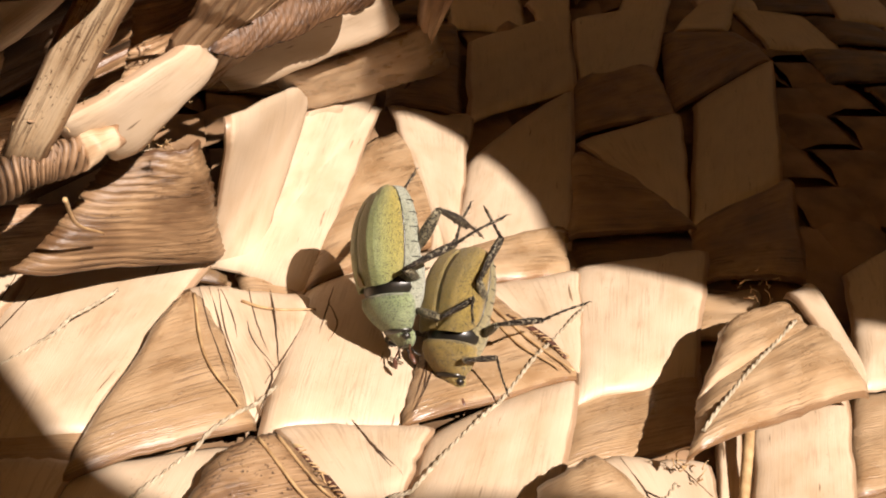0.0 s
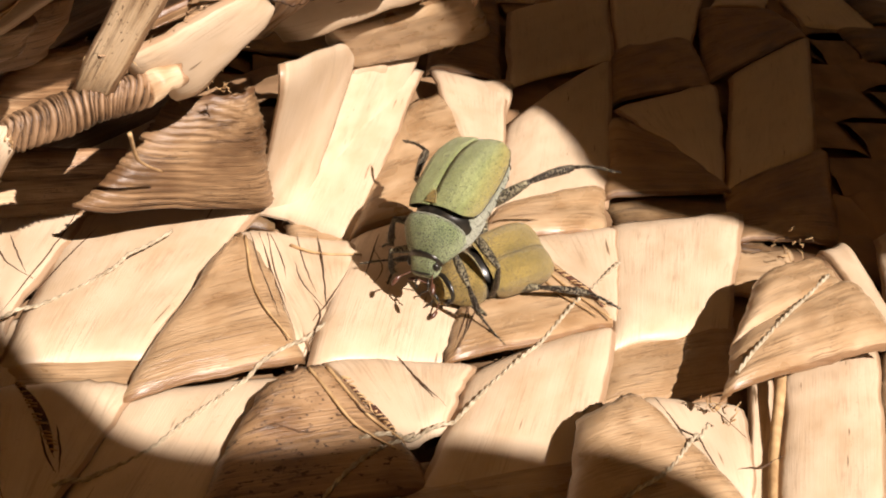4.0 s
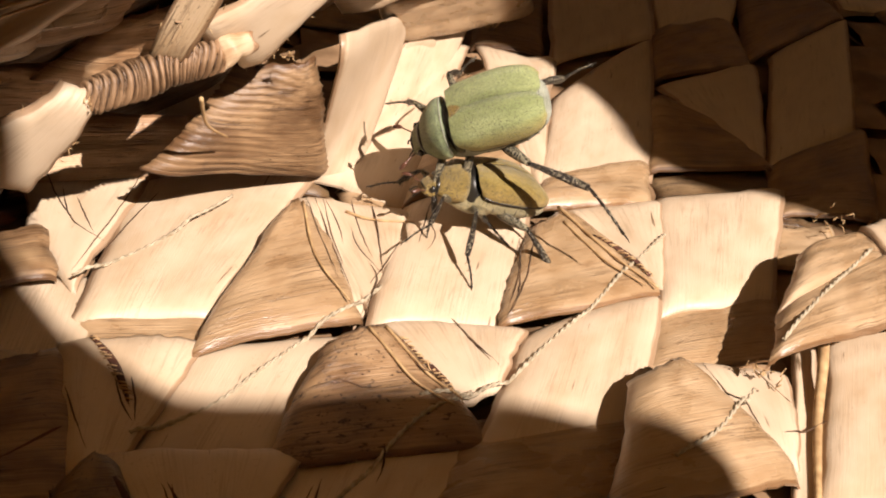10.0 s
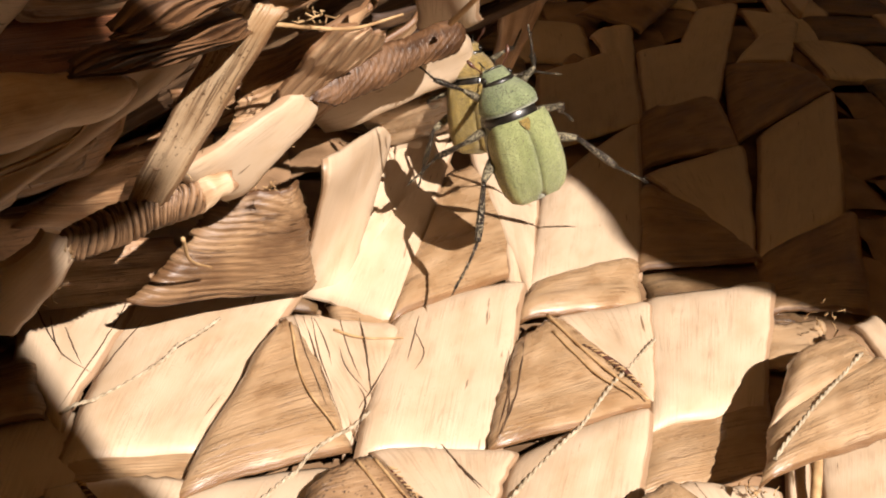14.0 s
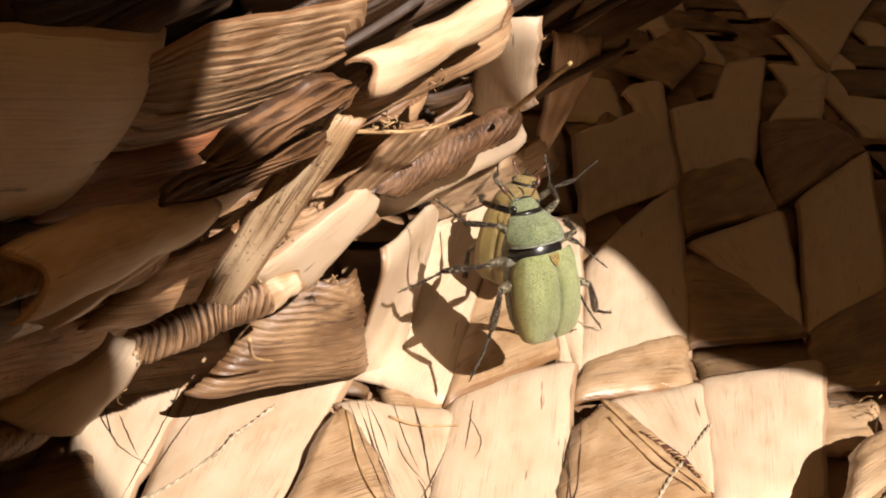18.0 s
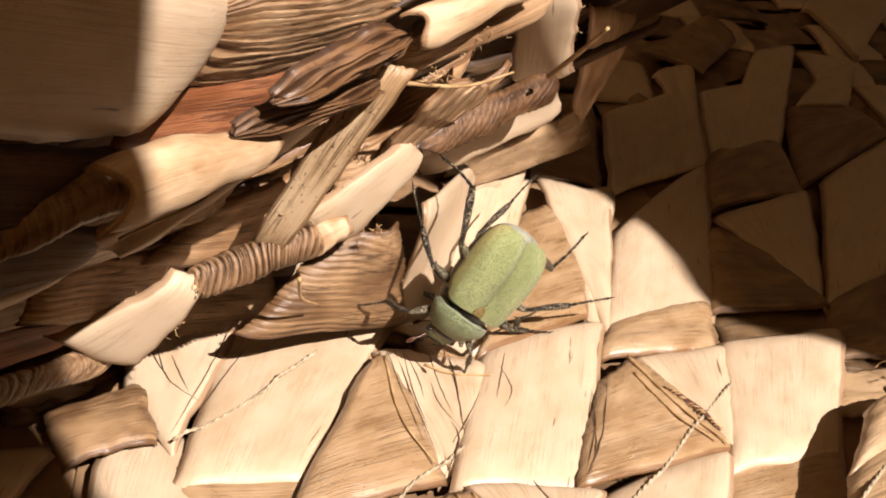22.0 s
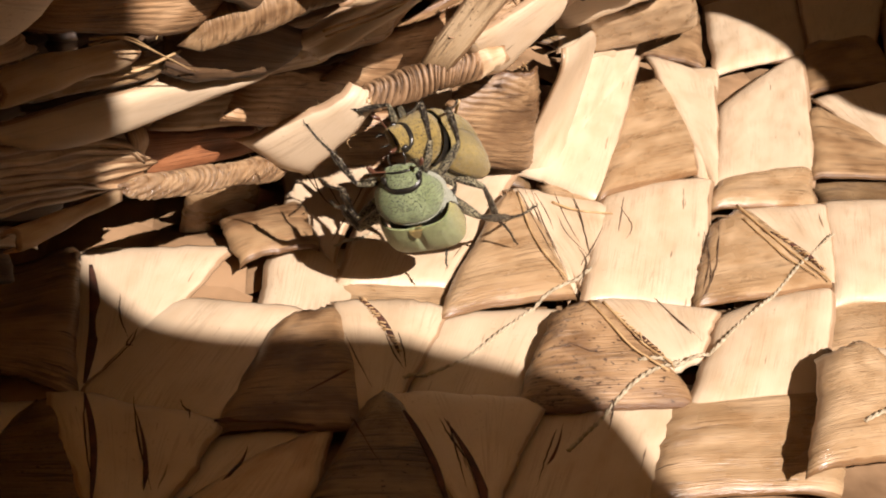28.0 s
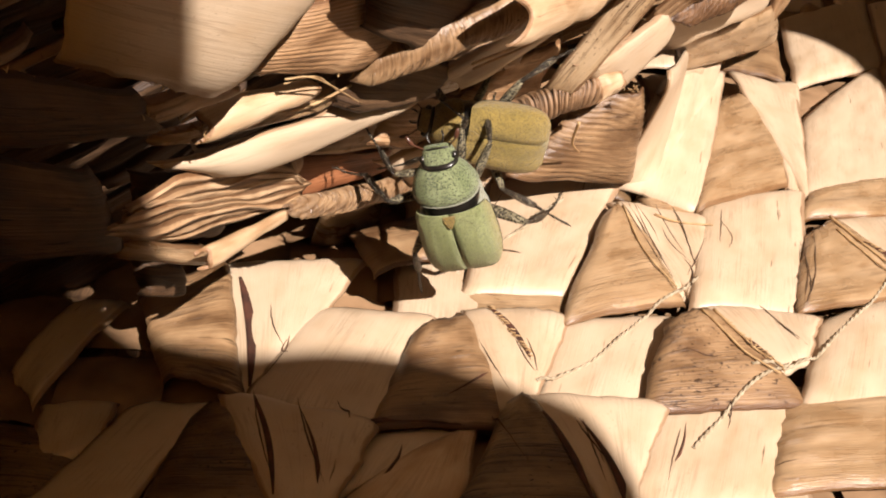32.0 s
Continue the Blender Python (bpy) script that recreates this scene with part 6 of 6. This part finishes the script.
LEG_ROWS = {
    ("green", "hind_leg", -1): [
        (0, -0.79, -0.59, -0.19, 0.68, 0.09, -0.73, 0.78, 0.03, -0.62),
        (1, -0.78, -0.63, -0.07, -0.52, -0.67, -0.53, 0.27, 0.16, -0.95),
        (2, -0.8, -0.35, 0.49, -0.44, -0.72, -0.54, -0.05, 0.07, -1),
        (3, -0.77, -0.26, 0.59, -0.36, -0.72, -0.6, -0.11, -0.27, -0.96),
        (3.5, -0.75, -0.61, 0.25, -0.17, -0.85, -0.5, -0.44, -0.62, -0.65),
        (5.5, -0.73, -0.68, -0.09, -0.04, -0.45, -0.89, -0.09, -0.25, -0.96),
        (6, -0.72, -0.63, -0.29, 0.19, -0.08, -0.98, 0.37, -0.05, -0.93),
        (7, -0.67, -0.69, 0.27, -0.23, -0.87, -0.43, -0.11, -0.49, -0.86),
        (8, -0.64, -0.77, -0.06, -0.58, -0.8, -0.15, -0.36, -0.48, -0.8),
        (9, -0.67, -0.53, -0.52, -0.6, -0.6, -0.52, -0.47, -0.12, -0.88),
        (10, -0.78, -0.61, 0.13, -0.55, -0.77, -0.32, -0.86, -0.34, -0.37),
        (12, -0.8, -0.42, 0.43, -0.26, -0.74, -0.63, -0.79, -0.54, -0.28),
        (13, -0.64, -0.65, 0.42, -0.35, -0.92, -0.19, -0.63, -0.64, -0.43),
        (14, -0.74, -0.39, 0.55, -0.48, -0.87, 0.08, -0.74, -0.67, -0.05),
        (15, -0.65, -0.28, 0.7, -0.48, -0.88, -0.01, -0.72, -0.69, -0.12),
        (15.5, -0.65, -0.31, 0.69, -0.49, -0.87, -0.07, -0.41, -0.55, -0.73),
        (18, -0.78, 0.09, 0.62, 0.17, -0.74, -0.65, -0.32, -0.85, -0.42),
        (20, -0.45, -0.68, 0.58, -0.41, -0.51, -0.76, 0.43, -0.85, 0.3),
        (21, -0.75, -0.54, 0.39, -0.7, -0.67, -0.26, -0.84, -0.13, -0.53),
        (22, -0.18, -0.98, -0.07, -0.78, 0.17, -0.6, -0.32, -0.85, -0.42),
        (23, -0.78, -0.48, 0.4, -0.48, -0.75, -0.45, -0.16, -0.85, -0.49),
        (24, -0.58, 0.11, 0.81, -0.62, -0.78, -0.09, -0.65, -0.73, -0.23),
        (25, -0.39, 0.42, 0.82, -0.46, -0.84, -0.28, -0.67, -0.54, 0.52),
        (25.5, -0.41, 0.25, 0.88, -0.51, -0.86, -0, -0.28, -0.9, -0.32),
    ],
    ("green", "hind_leg", 1): [
        (2, 0.7, -0.7, 0.17, 0.23, -0.56, -0.79, 0.34, -0.36, -0.87),
        (3, 0.77, -0.61, 0.21, 0.41, -0.91, -0.05, 0.59, -0.48, -0.65),
        (3.5, 0.93, -0.33, 0.13, 0.48, -0.82, -0.32, 0.85, -0.3, -0.44),
        (5.5, 0.83, -0.48, 0.29, 0.69, -0.62, -0.37, 0.89, -0.46, -0.1),
        (9, 0.09, -0.94, -0.34, -0.04, -0.47, -0.88, 0.35, -0.11, -0.93),
        (10, 0.31, -0.84, -0.44, 0.41, -0.33, -0.85, 0.48, -0.48, -0.73),
        (11, 0.79, -0.57, 0.21, 0.7, -0.71, 0.08, 0.83, -0.54, -0.1),
        (12, 0.72, -0.49, 0.49, 0.61, -0.79, -0.02, 0.9, -0.28, -0.34),
        (13, 0.87, -0.47, 0.18, 0.47, -0.79, -0.39, 0.68, -0.64, -0.35),
        (14, 0.88, -0.38, 0.28, 0.6, -0.79, -0.11, 0.7, -0.63, -0.33),
        (15, 0.75, -0.54, 0.37, 0.48, -0.84, -0.26, 0.57, -0.58, -0.59),
        (15.5, 0.83, -0.39, 0.39, 0.51, -0.86, 0.01, 0.68, -0.55, -0.48),
        (17.5, 0.95, -0.29, 0.14, 0.58, -0.8, -0.15, 0.78, -0.33, -0.53),
        (18, 0.83, -0.4, 0.4, 0.52, -0.65, -0.55, 0.81, -0.31, -0.5),
        (20, 0.56, -0.81, 0.17, -0.1, -0.23, -0.97, 0.56, -0.76, -0.33),
        (21, 0.63, -0.78, -0, 0.28, -0.82, -0.5, 0.96, -0.22, 0.14),
        (22, 0.69, -0.41, 0.59, 0.18, -0.72, -0.67, 0.45, 0.03, -0.89),
        (22.5, 0.76, 0, 0.65, 0.51, -0.74, -0.45, -0.04, -0.58, -0.81),
        (23, 0.9, -0.43, -0.09, 0.4, -0.48, -0.78, 0.39, -0.25, -0.89),
        (24, 0.54, -0.7, -0.46, 0.39, -0.88, -0.28, 0.32, -0.85, -0.42),
        (25, 0.6, -0.69, -0.4, 0.36, -0.86, -0.36, 0.32, -0.85, -0.42),
        (27.5, 0.62, -0.74, -0.26, -0.35, -0.37, -0.86, 0.32, -0.85, -0.42),
        (28, 0.62, -0.73, 0.29, 0.36, -0.89, -0.28, 0.45, -0.76, -0.47),
        (29, 0.76, -0.57, -0.32, -0.26, -0.41, -0.87, 0.32, -0.85, -0.42),
        (30, 0.91, -0.21, 0.37, 0.5, -0.75, -0.43, 0.67, -0.48, -0.57),
        (31, 0.82, -0.52, 0.25, 0.44, -0.73, -0.53, 0.11, -0.6, -0.79),
        (32, 0.87, -0.43, 0.24, 0.21, -0.57, -0.79, 0.27, -0.34, -0.9),
    ],
    ("green", "middle_leg", -1): [
        (0, -0.81, -0.1, 0.58, -0.47, -0.35, -0.81, -0.67, -0.33, -0.67),
        (1, -0.86, 0.09, 0.5, -0.49, -0.76, -0.42, -0.3, -0.92, -0.23),
        (2, -0.96, -0.28, 0.03, -0.36, -0.92, -0.14, 0.09, -0.46, -0.88),
        (3, -0.98, 0.15, -0.1, -0.69, -0.7, -0.2, -0.43, -0.46, -0.78),
        (3.5, -0.72, 0.48, -0.5, 0.43, 0.19, -0.88, 0.33, -0.4, -0.86),
        (5.5, -0.7, 0.39, -0.6, 0.47, 0.21, -0.86, 0.42, -0.48, -0.77),
        (6, -0.78, 0.29, -0.56, 0.46, 0.23, -0.86, 0.38, -0.48, -0.79),
        (7, -0.88, 0.2, -0.43, -0.45, -0.1, -0.89, -0.67, -0.33, -0.67),
        (8, -0.94, 0.35, -0.02, -0.04, 0.25, -0.97, -0.86, -0.11, -0.51),
        (9, -0.96, 0.29, 0.06, -0.45, -0.1, -0.89, -0.67, -0.33, -0.67),
        (10, -0.86, 0.48, -0.19, -0.45, -0.1, -0.89, -0.67, -0.33, -0.67),
        (11, -0.67, -0.72, -0.19, -0.5, -0.71, -0.5, -0.69, -0.5, -0.53),
    ],
    ("green", "fore_leg", -1): [
        (0, -0.88, 0.35, -0.32, -0.64, -0.37, -0.67, -0.66, 0.64, 0.39),
        (1, -0.92, 0.36, -0.11, 0.09, 0.1, -0.99, 0.37, 0.89, -0.27),
        (2, -0.81, 0.57, -0.12, -0.16, 0.21, -0.96, -0.02, 0.83, -0.56),
        (3, -0.63, 0.74, -0.26, -0.2, 0.1, -0.98, -0.06, 0.8, -0.6),
        (3.5, -0.62, 0.68, -0.39, 0.01, 0.27, -0.96, -0.71, 0.39, -0.59),
        (5.5, -0.59, 0.63, -0.51, -0.03, 0.35, -0.94, -0.62, 0.65, -0.43),
        (6, -0.81, 0.52, -0.28, -0.26, -0.15, -0.95, -0.16, 0.8, -0.58),
        (7, -0.78, 0.55, 0.29, -0.48, 0.35, -0.8, -0.17, 0.67, -0.72),
        (8, -0.76, 0.58, 0.29, -0.63, 0.51, -0.59, -0.64, 0.58, -0.5),
        (9, -0.88, 0.48, -0.08, -0.79, 0.41, -0.45, -0.78, 0.53, -0.34),
    ],
    ("green", "middle_leg", 1): [
        (28, 0.66, 0.35, -0.67, -0.19, -0.31, -0.93, 0.09, -0.8, -0.59),
        (29, 0.6, 0.43, -0.67, -0.21, -0.21, -0.95, 0.02, -0.67, -0.74),
        (30, 0.76, 0.52, -0.39, 0.06, -0.17, -0.98, 0.3, -0.5, -0.81),
        (31, 0.69, 0.55, -0.47, -0.14, -0.1, -0.99, 0.09, -0.49, -0.87),
        (32, 0.53, 0.64, -0.56, -0.09, 0.05, -0.99, 0.12, -0.25, -0.96),
    ],
    ("green", "fore_leg", 1): [
        (6, 0.5, 0.86, -0.14, -0.09, 0.12, -0.99, -0.22, 0.45, -0.86),
        (28, 0.35, 0.68, -0.64, -0.08, 0.53, -0.84, -0.22, 0.7, 0.68),
        (30, 0.49, 0.87, 0.02, 0.05, -0.35, -0.94, -0.36, 0.85, 0.39),
        (32, 0.18, 0.84, -0.51, -0.01, -0.37, -0.93, -0.54, 0.84, 0),
    ],
    ("yellow", "hind_leg", -1): [
        (0, -0.53, -0.42, 0.74, 0.17, -0.86, -0.49, 0.72, -0.68, -0.16),
        (3.5, -0.41, -0.39, 0.82, -0.45, -0.9, 0, -0.77, -0.64, -0.03),
        (5.5, -0.88, -0.07, 0.48, -0.04, -0.73, -0.68, -0.36, -0.7, -0.61),
        (6, -0.74, -0.46, 0.49, 0.01, -0.78, -0.63, -0.1, -0.71, -0.7),
        (7, -0.79, -0.48, 0.39, -0.03, -0.76, -0.64, -0.1, -0.6, -0.79),
        (8, -0.67, -0.61, 0.42, -0.25, -0.86, -0.45, -0.13, -0.86, -0.5),
        (9, -0.84, -0.31, 0.44, -0.79, -0.57, -0.21, -0.23, -0.96, 0.18),
        (10, -0.84, -0.55, 0.02, -0.41, -0.6, -0.68, -0.25, -0.97, -0.01),
        (11, -0.32, -0.48, 0.82, 0.56, -0.52, -0.65, 0.63, -0.69, -0.36),
    ],
    ("yellow", "fore_leg", -1): [
        (0, -0.55, 0.12, 0.83, -0.32, -0.25, -0.91, -0.25, 0.9, -0.35),
        (1, -0.51, 0.2, 0.84, -0.35, -0.09, -0.93, -0.16, 0.99, -0.07),
        (2, -0.53, -0.07, 0.84, -0.33, -0.57, -0.75, -0.94, 0.27, -0.21),
        (3, -0.53, -0.03, 0.85, -0.38, -0.53, -0.75, -0.84, 0.54, 0.08),
        (3.5, -0.74, -0.19, 0.65, -0.78, -0.55, -0.31, -0.95, -0.29, 0.15),
    ],
    ("yellow", "middle_leg", -1): [
        (5.5, -0.72, -0.69, -0.11, 0.39, 0.1, -0.92, -0.1, -0.97, -0.23),
        (6, -0.57, 0.05, 0.82, -0.09, -0.23, -0.97, -0.41, -0.84, -0.34),
    ],
}


def leg_pose(kind, side, ways):
    """The poses of thigh, shin and foot, shin and foot in the thigh's space, from the three ways they point in the beetle's space."""
    hip, size, rest = LEGS[kind]
    at, out = Vector((hip[0] * side, hip[1], hip[2])), []
    for way, still, length in zip(ways, rest, size):
        still, way = Vector((still[0] * side, still[1], still[2])).normalized(), Vector(way).normalized()
        z = (Vector((0, 0, 1)) - still * still.z).normalized()
        base = Matrix((still, z.cross(still), z)).transposed()
        out.append(Matrix.Translation(at * MM) @ (still.rotation_difference(way).to_matrix() @ base).to_4x4())
        at = at + way * length
    back = out[0].inverted()
    return out[0], back @ out[1], back @ out[2]


def leg_rows(kind, side, rows, lag):
    """Rows for a leg: the seen ways, and between them, where nothing is known, a slow swing about the rest pose."""
    rest = [Vector((w[0] * side, w[1], w[2])).normalized() for w in LEGS[kind][2]]
    known = [(r[0], [Vector(r[1 + 3 * i:4 + 3 * i]).normalized() for i in range(3)]) for r in rows]
    times = [r[0] for r in known]
    for t in range(0, 33, 2):
        if all(abs(t - q) > 1.9 for q in times):
            a = math.sin(2.3 * t + lag)
            known.append((t, [(w + Vector((0.10 * a * side, 0.25 * a, 0.10 * math.cos(1.7 * t + lag)))).normalized() for w in rest]))
    known.sort(key=lambda r: r[0])
    if known[0][0] > 0:
        known.insert(0, (0, known[0][1]))
    if known[-1][0] < 32:
        known.append((32, known[-1][1]))
    out = []
    for (t0, a), (t1, b) in zip(known, known[1:] + known[-1:]):
        n = 1 + int(max(p.angle(q) for p, q in zip(a, b)) // 0.6) if t1 > t0 else 1
        for k in range(n):
            f = k / n
            out.append((t0 + (t1 - t0) * f, leg_pose(kind, side, [p.slerp(q, f) for p, q in zip(a, b)])))
    return out


def motions():
    for ob, rows in ((male, MALE_ROWS), (female, FEMALE_ROWS)):
        walk(ob, [(t, pose(x * MM, y * MM, z * MM, rx, ry, rz)) for t, x, y, z, rx, ry, rz in rows])
    for name, legs, lag in (("green", male_legs, 0.0), ("yellow", female_legs, 1.4)):
        for kind, side, *parts in legs:
            rows = leg_rows(kind, side, LEG_ROWS.get((name, kind, side), []), lag + side + len(kind))
            for i, ob in enumerate(parts):
                walk(ob, [(t, poses[i]) for t, poses in rows])
    for flap, at, rows in ((shade_near, NEAR_AT, NEAR_SHIFT), (shade_tip, TIP_AT, TIP_SHIFT), (shade_far, FAR_AT, FAR_SHIFT)):
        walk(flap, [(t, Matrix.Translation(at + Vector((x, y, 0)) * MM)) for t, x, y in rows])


motions()
